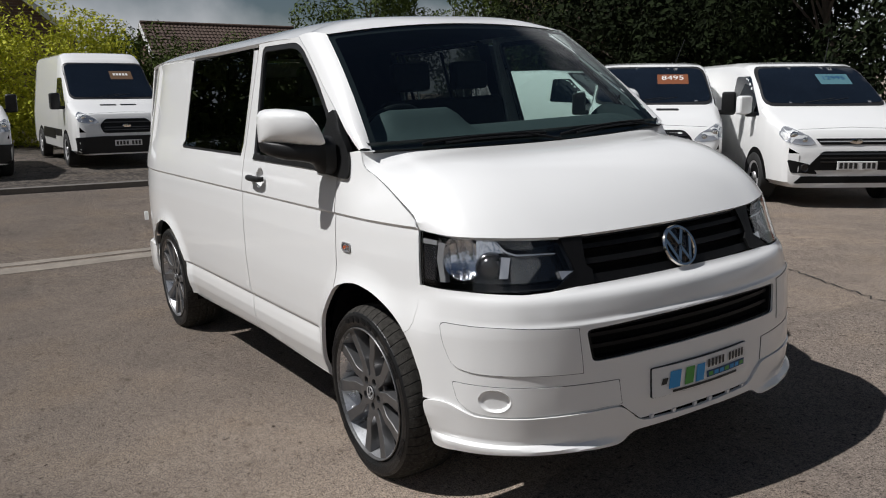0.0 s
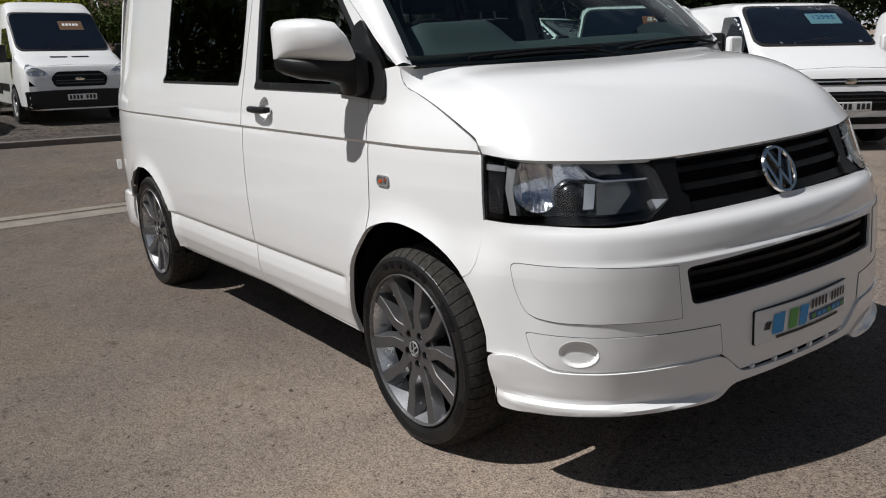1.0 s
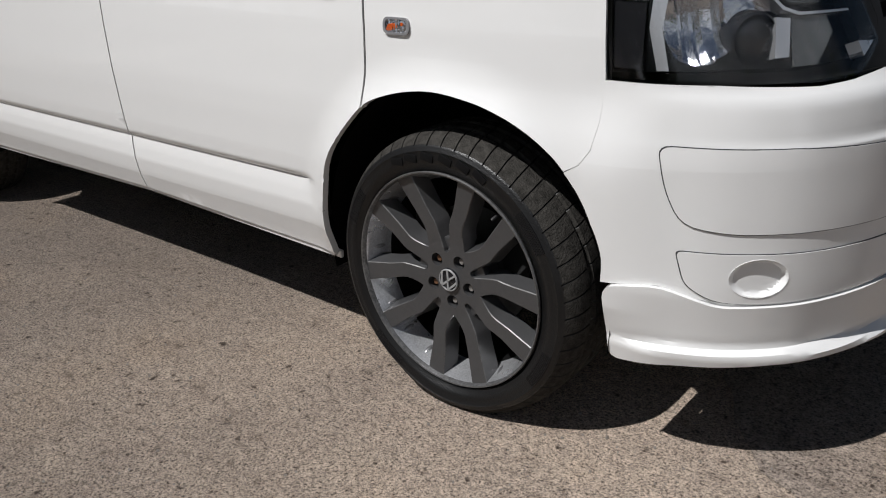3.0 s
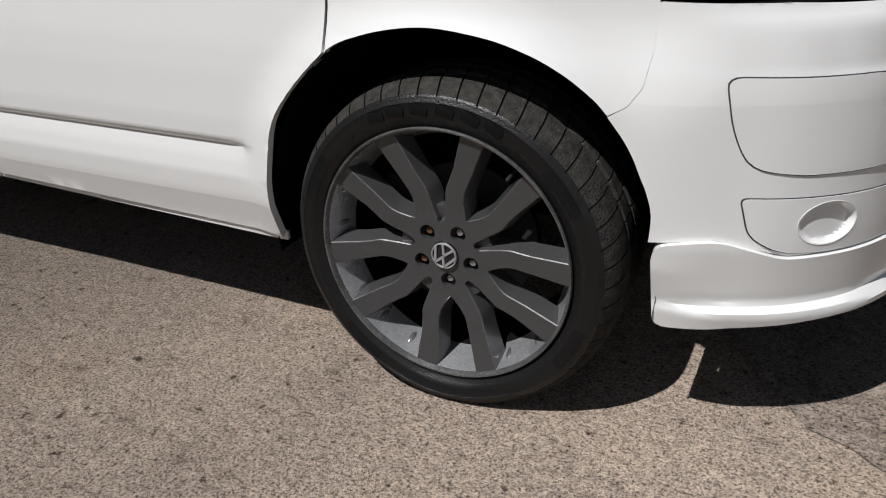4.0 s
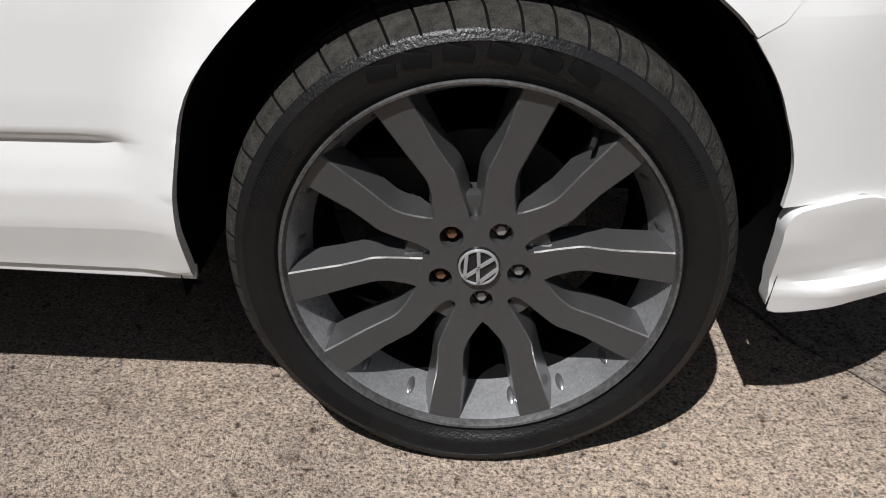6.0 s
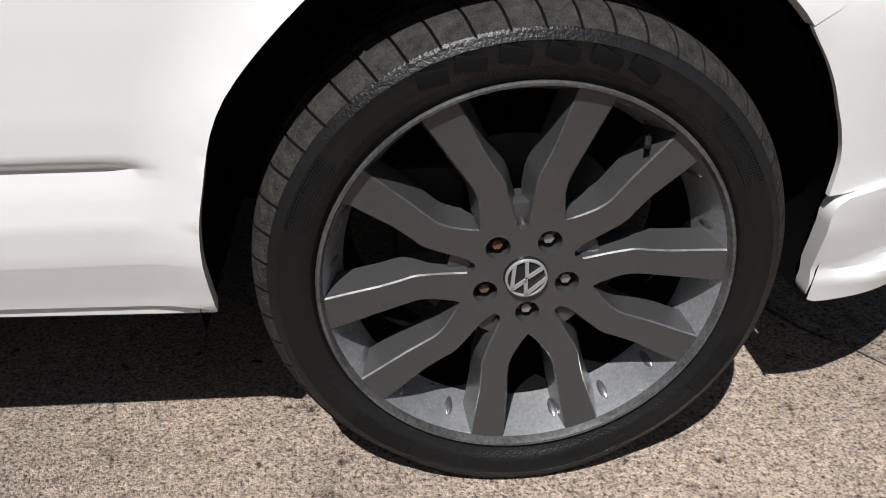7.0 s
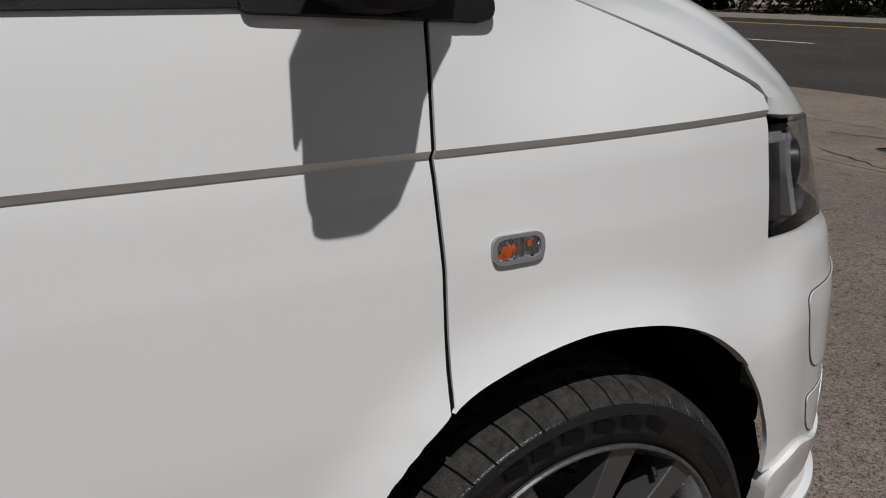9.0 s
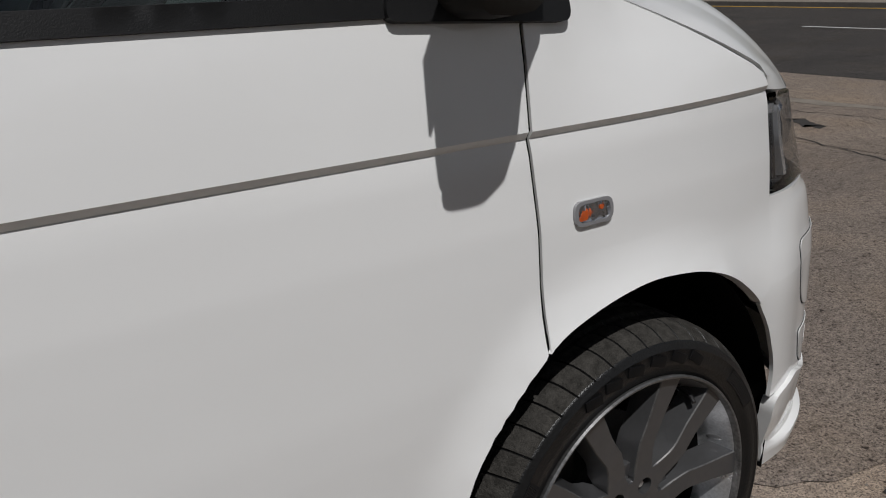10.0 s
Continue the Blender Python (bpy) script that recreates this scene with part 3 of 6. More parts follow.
# bumper and spoiler
LG = [(0.612, 0.612), (0.80, 0.617), (1.0, 0.619), (1.20, 0.617), (1.388, 0.612), (1.402, 0.732), (1.2, 0.742), (1.0, 0.745), (0.80, 0.742), (0.598, 0.732)]
BUMP_TOP = [(0.084, 0.884), (0.27, 0.881), (0.437, 0.868), (0.51, 0.870), (0.60, 0.878), (0.78, 0.882), (1.0, 0.884)]
BUMP_LOW = [(1.0, 0.362), (0.765, 0.358), (0.70, 0.43), (0.42, 0.429), (0.28, 0.430), (0.23, 0.448), (0.18, 0.466), (0.090, 0.455)]
half = [tuple(p) for p in spline([(0.090, 0.455), (0.091, 0.51), (0.084, 0.554), (0.075, 0.582), (0.062, 0.617), (0.046, 0.650), (0.034, 0.674), (0.0255, 0.6915)], 4)][1:] + [ (0.048, 0.715), (0.067, 0.747), (0.075, 0.80)] + BUMP_TOP
bumper = half[:-1] + [(2 - u, z) for u, z in reversed(half)] + [(2 - u, z) for u, z in reversed(BUMP_LOW)][:-1] + BUMP_LOW
US = span(0.02, 1.98, 0.02)
FZ = np.unique(np.concatenate([span(0.2, 1.1, 0.035), [0.717, 0.748, 0.752, 0.756, 0.760, 0.764, 0.772, 0.785, 0.834, 0.844, 0.854, 0.863, 0.872]]))
BLANK = [(math.cos(a), math.sin(a)) for a in np.linspace(0, 2 * math.pi, 28, endpoint=False)]
BLANK_HOLE = [(0.333 + 0.0455 * c, 0.492 + 0.0415 * n) for c, n in BLANK]
BLANK_HOLES = [BLANK_HOLE, [(2 - u, z) for u, z in reversed(BLANK_HOLE)]]
part("bumper", panel(bumper, front, US, FZ, [rounded(LG, 0.02)] + BLANK_HOLES, step=0.02, depth=0.009), PAINT, van)
SP_TOP = [(0.092, 0.452), (0.178, 0.468), (0.229, 0.447), (0.271, 0.427), (0.42, 0.427), (0.70, 0.43), (0.765, 0.350), (1.0, 0.345)]
SP_LOW = [(1.0, 0.327), (0.735, 0.320), (0.693, 0.28), (0.55, 0.292), (0.35, 0.292), (0.2, 0.282), (0.10, 0.262)]


def spoiler(u, z):
    uu = u if u <= 1 else 2 - u
    x, y, z = front(u, z)
    crease = float(np.interp(uu, [0.1, 0.2, 0.4, 0.6, 0.7, 1], [0.322, 0.326, 0.324, 0.312, 0.304, 0.33]))
    o = 0.010 + 0.026 * smooth(crease - z, -0.004, 0.015) * (1 - smooth(uu, 0.58, 0.74)) * (0.25 + 0.75 * smooth(uu, 0.10, 0.19))
    n = Vector((x - 0.2, y * 0.8, 0)).normalized()
    return (x + n.x * o, y + n.y * o, z)


sp = SP_TOP[:-1] + [(2 - u, z) for u, z in reversed(SP_TOP)] + [(2 - u, z) for u, z in reversed(SP_LOW)][:-1] + SP_LOW
part("spoiler", panel(rounded(sp, 0.03), spoiler, span(0.02, 1.98, 0.02), span(0.26, 0.47, 0.009), step=0.012, depth=0.03), PAINT, van)

def band(u0, u1, z0, z1, r=0.0):
    """A strip on the face between two u and two z."""
    return rounded([(u0, z0), (u1, z0), (u1, z1), (u0, z1)], r) if r else [(u0, z0), (u1, z0), (u1, z1), (u0, z1)]


def on_face(outline, lift, depth=0.02, step=0.02, holes=()):
    return panel(outline, front, US, FZ, list(holes), depth=depth, step=step, lift=lift)


def other(outline):
    return [(2 - u, z) for u, z in outline[::-1]]


# raised pads, fog lamp covers and slots of the bumper
PAD = rounded([(0.172, 0.765), (0.186, 0.671), (0.212, 0.604), (0.285, 0.590), (0.42, 0.586), (0.582, 0.578), (0.575, 0.742), (0.371, 0.759)], [0.02, 0.03, 0.04, 0.02, 0, 0.004, 0.004, 0])
FOG = rounded([(0.206, 0.548), (0.222, 0.475), (0.265, 0.440), (0.325, 0.433), (0.50, 0.434), (0.70, 0.437), (0.692, 0.530), (0.42, 0.541)], [0.012, 0.02, 0.03, 0.02, 0, 0.004, 0.004, 0])
GAP = material("panel_gap", (0.04, 0.04, 0.042), 0.7)
for side_of, hole in ((lambda o: o, BLANK_HOLES[:1]), (other, BLANK_HOLES[1:])):
    part("bumper_pad_gap", on_face(side_of([(1.010 * (u - 0.375) + 0.375, 1.024 * (z - 0.67) + 0.67) for u, z in PAD]), 0.0012, 0.004), GAP, van)
    part("bumper_pad", on_face(side_of(PAD), 0.0028, 0.006), PAINT, van)
    part("fog_cover_gap", on_face(side_of([(1.010 * (u - 0.45) + 0.45, 1.035 * (z - 0.487) + 0.487) for u, z in FOG]), 0.0012, 0.004, holes=hole), GAP, van)
    cover = part("fog_cover", on_face(side_of(FOG), 0.003, 0.006, holes=hole), PAINT, van)
    ring = [(0.333 + 0.047 * c, 0.492 + 0.043 * n) for c, n in BLANK]

    def dish(u, z, flat=side_of is other):
        p = Vector(front(u, z))
        uu = 2 - u if flat else u
        d = math.hypot((uu - 0.333) / 0.047, (z - 0.492) / 0.043)
        n = Vector((0.62, 0.78 if u > 1 else -0.78, 0))
        return p + n * (0.004 - 0.015 * (1 - smooth(d, 0.80, 1.0)) * (0.55 + 0.45 * clamp(0.5 + (uu - 0.333) / 0.09)))

    part("fog_lamp_blank", panel(side_of(ring), dish, np.unique(np.r_[US, span(0.28, 0.39, 0.005), span(1.61, 1.72, 0.005)]), span(0.44, 0.545, 0.005), depth=0.006, step=0.01), PAINT, cover, "round blanked fog lamp")
part("slot_backing", on_face(band(0.75, 1.25, 0.325, 0.37), -0.004, 0.01), LINER_SHADE, van)
for u in (0.80, 0.885, 0.965, 1.045, 1.125, 1.20):
    part("slot_divider", on_face(band(u, u + 0.012, 0.332, 0.362), 0.006, 0.02), PAINT, van)

# upper grille
GR = [(0.607, 0.882), (0.78, 0.885), (1.0, 0.887), (1.22, 0.885), (1.393, 0.882), (1.40, 0.93), (1.42, 1.035), (1.40, 1.047), (1.2, 1.046), (1.0, 1.046), (0.8, 1.046), (0.60, 1.047), (0.58, 1.035), (0.60, 0.93)]
grille = part("grille", on_face(GR, -0.045, 0.01), LINER_SHADE, van, "black radiator grille with flat slats")
for z0, z1, a, b in ((0.887, 0.916, 0.612, 1.388), (0.951, 0.971, 0.625, 1.375), (1.004, 1.020, 0.625, 1.375), (1.040, 1.048, 0.59, 1.41)):
    part("slat", on_face(band(a, b, z0, z1, 0.006), -0.016, 0.035), GRILLE, grille)
for o in ([(0.53, 0.874), (0.606, 0.880), (0.66, 0.887), (0.665, 0.93), (0.648, 0.95), (0.655, 1.02), (0.66, 1.046), (0.585, 1.048), (0.59, 1.03), (0.607, 0.935)],):
    for f in (lambda q: q, other):
        part("grille_surround", on_face(f(o), -0.006, 0.03), GRILLE, grille)
lower = part("lower_grille", on_face(rounded(LG, 0.02), -0.05, 0.01), LINER_SHADE, van, "black lower air intake")
part("intake_frame", panel(rounded([(0.603, 0.606), (0.80, 0.611), (1.0, 0.613), (1.20, 0.611), (1.397, 0.606), (1.412, 0.738), (1.2, 0.748), (1.0, 0.751), (0.8, 0.748), (0.588, 0.738)], 0.02), front, US, FZ, [rounded([(0.622, 0.620), (1.0, 0.627), (1.378, 0.620), (1.388, 0.724), (1.0, 0.737), (0.612, 0.724)], 0.015)], depth=0.04, step=0.02, lift=-0.012), GRILLE, lower)
for z in (0.655, 0.698):
    part("slat", on_face(band(0.60, 1.40, z, z + 0.014), -0.024, 0.03), GRILLE, lower)

# headlights
HEAD = rounded([(0.092, 1.074), (0.225, 1.065), (0.354, 1.059), (0.527, 1.045), (0.582, 1.030), (0.604, 0.930), (0.530, 0.876), (0.437, 0.874), (0.269, 0.887), (0.094, 0.892)], [0.006, 0, 0, 0, 0.02, 0.015, 0.02, 0, 0, 0.006])
BLACKOUT = material("lamp_housing", (0.012, 0.012, 0.014), 0.25, coat=0.4)
REFLECT = material("lamp_reflector", (0.88, 0.89, 0.92), 0.12, 1.0, 0.15, 30, 0.6, 55)
LAMPCHROME = material("lamp_chrome", (0.78, 0.78, 0.79), 0.16, 0.72)
FLUTED = material("fluted_lens", (0.40, 0.40, 0.39), 0.25, 0.75, 0.3, 40)
ribs, ribs_bump, ribs_at = (FLUTED.node_tree.nodes.new(k) for k in ("ShaderNodeTexWave", "ShaderNodeBump", "ShaderNodeTexCoord"))
ribs.bands_direction = "Y"
ribs.inputs["Scale"].default_value, ribs.inputs["Distortion"].default_value = 55.0, 0.4
ribs_bump.inputs["Strength"].default_value, ribs_bump.inputs["Distance"].default_value = 1.0, 0.003
FLUTED.node_tree.links.new(ribs_at.outputs["Object"], ribs.inputs["Vector"])
FLUTED.node_tree.links.new(ribs.outputs["Fac"], ribs_bump.inputs["Height"])
FLUTED.node_tree.links.new(ribs_bump.outputs[0], FLUTED.node_tree.nodes["Principled BSDF"].inputs["Normal"])


def recess(q, depth):
    return lambda u, z: tuple(Vector(front(u, z)) - Vector((0.75, 0.66 if u > 1 else -0.66, 0)) * depth)


def bowl(u, z, flat):
    """The concave reflector beside the lens wall."""
    uu = 2 - u if flat else u
    d = math.hypot((uu - 0.268) / 0.068, (z - 0.985) / 0.095)
    deep = 0.065 * math.sqrt(max(0.0, 1 - min(1, d) ** 2)) + 0.015 + 0.006 * math.sin(uu * 260)
    return Vector(front(u, z)) - Vector((0.75, 0.66 if flat else -0.66, 0)) * deep


for flat, f in ((False, lambda q: q), (True, other)):
    HEAD_IN = [(0.35 + (u - 0.35) * 0.955, 0.975 + (z - 0.975) * 0.97) for u, z in HEAD]
    hl = part("headlight", panel(f(HEAD), front, US, FZ, depth=0.02, step=0.02, lift=0.002), LENS, van, "clear headlight with black housing and chrome reflectors")
    part("housing", panel(f(HEAD_IN), recess(0, 0.10), US, FZ, depth=-0.075, step=0.02), BLACKOUT, hl)
    el = [(0.262 + 0.065 * math.cos(a), 0.985 + 0.090 * math.sin(a) * (1 if math.sin(a) > 0 else 0.85)) for a in np.linspace(0, 2 * math.pi, 30, endpoint=False)]
    part("reflector", panel(f(el), lambda u, z, k=flat: bowl(u, z, k), np.unique(np.r_[span(0.19, 0.35, 0.01), span(1.65, 1.81, 0.01)]), span(0.88, 1.08, 0.01), depth=0.0, step=0.01), REFLECT, hl)
    for o, dp, mm, nm in (
        ([(0.183, 1.048), (0.210, 1.044), (0.194, 0.985), (0.200, 0.905), (0.180, 0.905), (0.172, 0.985)], 0.014, LAMPCHROME, "chrome_strip"),
        ([(0.112, 1.058), (0.176, 1.053), (0.174, 1.036), (0.108, 1.040)], 0.018, LAMPCHROME, "chrome_cap"),
        ([(0.104, 1.040), (0.174, 1.036), (0.158, 0.905), (0.104, 0.910)], 0.022, BLACKOUT, "sidelight_box"),
        ([(0.393, 0.996), (0.420, 0.992), (0.402, 0.922), (0.376, 0.922)], 0.020, LAMPCHROME, "chrome_strip"),
        ([(0.421, 0.995), (0.500, 0.990), (0.506, 0.958), (0.455, 0.902), (0.408, 0.902)], 0.024, FLUTED, "indicator"),
        ([(0.372, 1.064), (0.395, 1.042), (0.431, 1.018), (0.494, 1.013), (0.486, 1.056)], 0.030, FLUTED, "daytime_lamp"),
        ([(0.384, 1.050), (0.412, 1.014), (0.440, 1.002), (0.557, 0.996), (0.557, 0.992), (0.438, 0.996), (0.408, 1.009), (0.378, 1.048)], 0.018, LAMPCHROME, "trim_line"),
        ([(0.322, 1.064), (0.372, 1.062), (0.41, 1.004), (0.35, 1.004), (0.318, 0.96), (0.315, 1.02)], 0.05, REFLECT, "reflector_wing"),
        ([(0.555, 0.935), (0.598, 0.930), (0.56, 0.905)], 0.01, LAMPCHROME, "corner_reflector"),
    ):
        part(nm, panel(f(o), recess(0, dp), np.unique(np.r_[span(0.1, 0.6, 0.015), span(1.4, 1.9, 0.015)]), span(0.9, 1.07, 0.012), depth=0.03, step=0.012), mm, hl)
    c = Vector(recess(0, 0.07)(1.65 if flat else 0.35, 0.958))
    d = Vector((0.82, 0.57 if flat else -0.57, 0)).normalized()
    m = Matrix.Translation(c) @ d.to_track_quat("Z", "Y").to_matrix().to_4x4()
    bm = lathe([(0.052, -0.03), (0.052, 0.035), (0.047, 0.04), (0.045, 0.03), (0.03, 0.045), (0.001, 0.05)], 28, "Z")
    bm.transform(m)
    part("projector", bm, BLACKOUT, hl)

# unseen sheets added to stop sun leaking through the headlights to the ground
for f in (lambda u: u, lambda u: 2 - u):
    outer = [Vector(front(f(u), 0.880)) - Vector((-0.001, 0, 0)) for u in span(0.10, 0.62, 0.04)]
    inner = [Vector((p.x - 0.26, p.y * 0.86, 0.872)) for p in outer]
    part("lamp_light_block", strip(outer, inner, 2), LINER_SHADE, van)

# badge
bx = front(1.0, 0.952)[0]
bm = lathe([(0.088, 0.0), (0.090, 0.012), (0.086, 0.02), (0.077, 0.02), (0.074, 0.012)], 48, "X")
tilt = Matrix.Translation((bx - 0.010, 0, 0.954)) @ Matrix.Rotation(radians(-24), 4, "Y") @ Matrix.Scale(0.93, 4)
bm.transform(tilt)
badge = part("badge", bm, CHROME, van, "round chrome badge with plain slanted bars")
bm = lathe([(0.001, 0.004), (0.078, 0.004)], 40, "X")
bm.transform(tilt)
part("badge_back", bm, BLACKOUT, badge)


def badge_bars(scale, at, depth):
    """Plain slanted bars inside a ring, in the ring's plane, one mesh each."""
    out = []
    for y0, z0, y1, z1 in ((-0.034, 0.066, -0.004, 0.010), (0.034, 0.066, 0.004, 0.010), (-0.068, 0.030, -0.030, -0.064), (-0.030, -0.064, 0.0, -0.006), (0.0, -0.006, 0.030, -0.064), (0.030, -0.064, 0.068, 0.030)):
        a, b = Vector((0, y0, z0)) * scale, Vector((0, y1, z1)) * scale
        d = b - a
        m = Matrix.Translation((a + b) / 2 + Vector((at, 0, 0))) @ Matrix.Rotation(math.atan2(d.z, d.y), 4, "X")
        out.append(boxed((depth, d.length + 0.008 * scale, 0.014 * scale), m))
    return out


for bm in badge_bars(1.0, 0.012, 0.012):
    bm.transform(tilt)
    part("badge_bar", bm, CHROME, badge)

# number plate with dealer's sheet
pc = Vector(front(1.0, 0.487))
plate_m = Matrix.Translation((pc.x + 0.016, 0.004, 0.487))
plate = thing("number_plate", plate_m, "white dealer plate with blue and green lettering blocks on the bumper", "number plate")
WHITE = material("plate_white", (0.78, 0.78, 0.77), 0.3, 0, 0.04, 10)
BLACK = material("plate_black", (0.02, 0.02, 0.02), 0.5)
BLUE = material("plate_blue", (0.02, 0.28, 0.62), 0.4)
GREEN = material("plate_green", (0.08, 0.33, 0.06), 0.4)
NAVY = material("plate_navy", (0.01, 0.06, 0.16), 0.4)


def plate_surf(y, z):
    return (-0.020 * (y / 0.26) ** 2, y, z)


def tile(y0, z0, y1, z1, skew=0.0):
    return [(y0, z0), (y1, z0), (y1 + skew, z1), (y0 + skew, z1)]


PY, PZ = span(-0.27, 0.27, 0.04), span(-0.06, 0.06, 0.03)
part("plate_base", panel(rounded(tile(-0.262, -0.056, 0.262, 0.056), 0.008), plate_surf, PY, PZ, depth=0.012), WHITE, plate)
part("plate_backing", panel(rounded(tile(-0.2640, -0.0578, 0.2640, 0.0578), 0.008), plate_surf, PY, PZ, depth=0.012, lift=-0.003), PLASTIC, plate)
marks = [(tile(-0.190, -0.033, -0.136, 0.033, 0.010), BLUE), (tile(-0.112, -0.032, -0.068, 0.034, 0.010), GREEN), (tile(-0.056, -0.033, -0.012, 0.033, 0.010), BLUE),
         (tile(0.006, -0.030, 0.240, -0.004), NAVY), (tile(-0.17, -0.050, 0.19, -0.040), BLACK),
         (tile(-0.225, -0.012, -0.200, 0.012, 0.01), BLACK)]
for k in range(7):
    marks.append((tile(0.016 + k * 0.032, -0.025, 0.040 + k * 0.032, -0.010), BLUE if k % 3 else GREEN))
for k in range(11):
    if k != 5:
        marks.append((tile(0.010 + k * 0.0208, 0.010, 0.022 + k * 0.0208, 0.042, 0.002), BLACK))
for k, (o, mm) in enumerate(marks):
    part("plate_mark", panel(o, plate_surf, PY, PZ, depth=0.0, lift=0.0035 if k < 6 else 0.005), mm, plate)

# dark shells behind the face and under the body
part("face_backing", panel([(0.12, 0.36), (1.88, 0.36), (1.88, 1.04), (0.12, 1.04)], front, US, FZ, lift=-0.15, depth=0.25), LINER_SHADE, van)
part("underbody", boxed((3.9, 0.98, 0.20), Matrix.Translation((-1.75, 0, 0.42)), 0.02), LINER_SHADE, van)
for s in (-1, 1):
    part("inner_sill", boxed((2.02, 0.42, 0.20), Matrix.Translation((-1.54, s * 0.69, 0.43)), 0.02), LINER_SHADE, van)
part("undertray_and_block", boxed((0.45, 1.25, 0.08), Matrix.Translation((0.55, 0, 0.34)), 0.02), LINER_SHADE, van)
# unseen second box, added only to block sun leaking out under the nose
part("undertray_and_block", boxed((0.34, 0.80, 0.05), Matrix.Translation((0.715, 0, 0.42)), 0.01), LINER_SHADE, van)
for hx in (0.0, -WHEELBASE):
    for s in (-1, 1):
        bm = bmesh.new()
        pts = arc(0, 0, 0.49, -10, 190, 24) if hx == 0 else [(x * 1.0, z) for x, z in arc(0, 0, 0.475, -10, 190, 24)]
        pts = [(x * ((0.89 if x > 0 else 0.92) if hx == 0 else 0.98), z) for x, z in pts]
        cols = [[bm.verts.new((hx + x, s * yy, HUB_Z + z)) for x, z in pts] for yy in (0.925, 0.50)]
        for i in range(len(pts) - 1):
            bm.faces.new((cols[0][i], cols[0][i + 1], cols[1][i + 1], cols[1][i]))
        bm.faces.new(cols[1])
        part("wheel_arch_liner", bm, LINER_SHADE, van)

# sill flange and seams
for s in (-1, 1):
    for x0, z0, x1, z1 in ((-1.384, 0.338, -0.425, 0.311), (-2.645, 0.318, -1.385, 0.338)):
        m = Matrix.Translation(((x0 + x1) / 2, s * 0.915, (z0 + z1) / 2)) @ Matrix.Rotation(-math.atan2(z1 - z0, x1 - x0), 4, "Y")
        bm = boxed((math.hypot(x1 - x0, z1 - z0), 0.012, 0.022), m, 0.003)
        part("sill_flange", bm, PAINT, van)

# side repeaters
RINGCLEAR = material("clear_rim", (0.26, 0.26, 0.27), 0.22, 0.2, coat=0.8)
for s, surf, flip in ((-1, side_r, False), (1, side_l, True)):
    o = rounded([(-0.161, 0.949), (-0.081, 0.949), (-0.081, 0.988), (-0.161, 0.988)], 0.017, 6)
    rp = part("side_repeater", panel(o, surf, span(-0.17, -0.07, 0.01), span(0.94, 1.0, 0.01), [[(-0.121 + (x + 0.121) * 0.84, 0.9685 + (z - 0.9685) * 0.74) for x, z in o]], depth=0.01, step=0.006, lift=0.006, flip=flip), RINGCLEAR, van, "oval clear repeater lamp with amber bulb")
    part("lens", panel([(-0.121 + (x + 0.121) * 0.86, 0.9685 + (z - 0.9685) * 0.76) for x, z in o], surf, span(-0.17, -0.07, 0.008), span(0.94, 1.0, 0.008), depth=0.006, step=0.006, lift=0.005, flip=flip), LENS, rp)
    part("reflector", panel([(-0.121 + (x + 0.121) * 0.86, 0.9685 + (z - 0.9685) * 0.76) for x, z in o], lambda x, z, g=surf: tuple(Vector(g(x, z)) + Vector((0, (-1 if g is side_r else 1) * 0.0015 * (1 + math.sin(x * 900)), 0))), span(-0.17, -0.07, 0.0015), span(0.94, 1.0, 0.01), depth=0.004, step=0.006, lift=0.0005, flip=flip), REFLECT, rp)
    bm = bmesh.new()
    bmesh.ops.create_uvsphere(bm, u_segments=14, v_segments=10, radius=0.0085, matrix=Matrix.Translation((-0.132, s * 0.9575, 0.966)) @ Matrix.Diagonal((1.5, 0.35, 1, 1)))
    part("bulb", bm, AMBER, rp)
    for cx, cz, w, h in ((-0.140, 0.965, 0.008, 0.008), (-0.146, 0.961, 0.006, 0.004), (-0.104, 0.973, 0.004, 0.004)):
        o = [(cx + w * math.cos(a), cz + h * math.sin(a)) for a in np.linspace(0, 2 * math.pi, 9, endpoint=False)]
        part("amber_facet", panel(o, surf, [cx], [cz], depth=0.002, step=0.01, lift=0.0042, flip=flip), AMBER, rp)

# door handles
for s, surf, flip in ((-1, side_r, False), (1, side_l, True)):
    o = [(-1.165 + 0.058 * math.cos(a), 1.193 + 0.058 * math.sin(a)) for a in np.linspace(0, 2 * math.pi, 28, endpoint=False)]

    def scoop(x, z, k=s):
        d = math.hypot((x + 1.165) / 0.058, (z - 1.193) / 0.058)
        return (x, k * (half_width(x, z) - 0.001 - 0.028 * math.sqrt(max(0, 1 - min(1, d) ** 2))), z + rise(x, z))

    part("handle_recess", panel(o, scoop, span(-1.23, -1.1, 0.01), span(1.13, 1.26, 0.01), depth=0.0, step=0.01, flip=flip), PAINT, van)
    bm = tube([(-1.262, s * 0.945, 1.197), (-1.257, s * 0.966, 1.197), (-1.20, s * 0.974, 1.197), (-1.12, s * 0.974, 1.196), (-1.085, s * 0.966, 1.196), (-1.08, s * 0.945, 1.196)], [0.012, 0.015, 0.016, 0.016, 0.015, 0.012], 10)
    part("door_handle", bm, PLASTIC, van, "black pull handle")

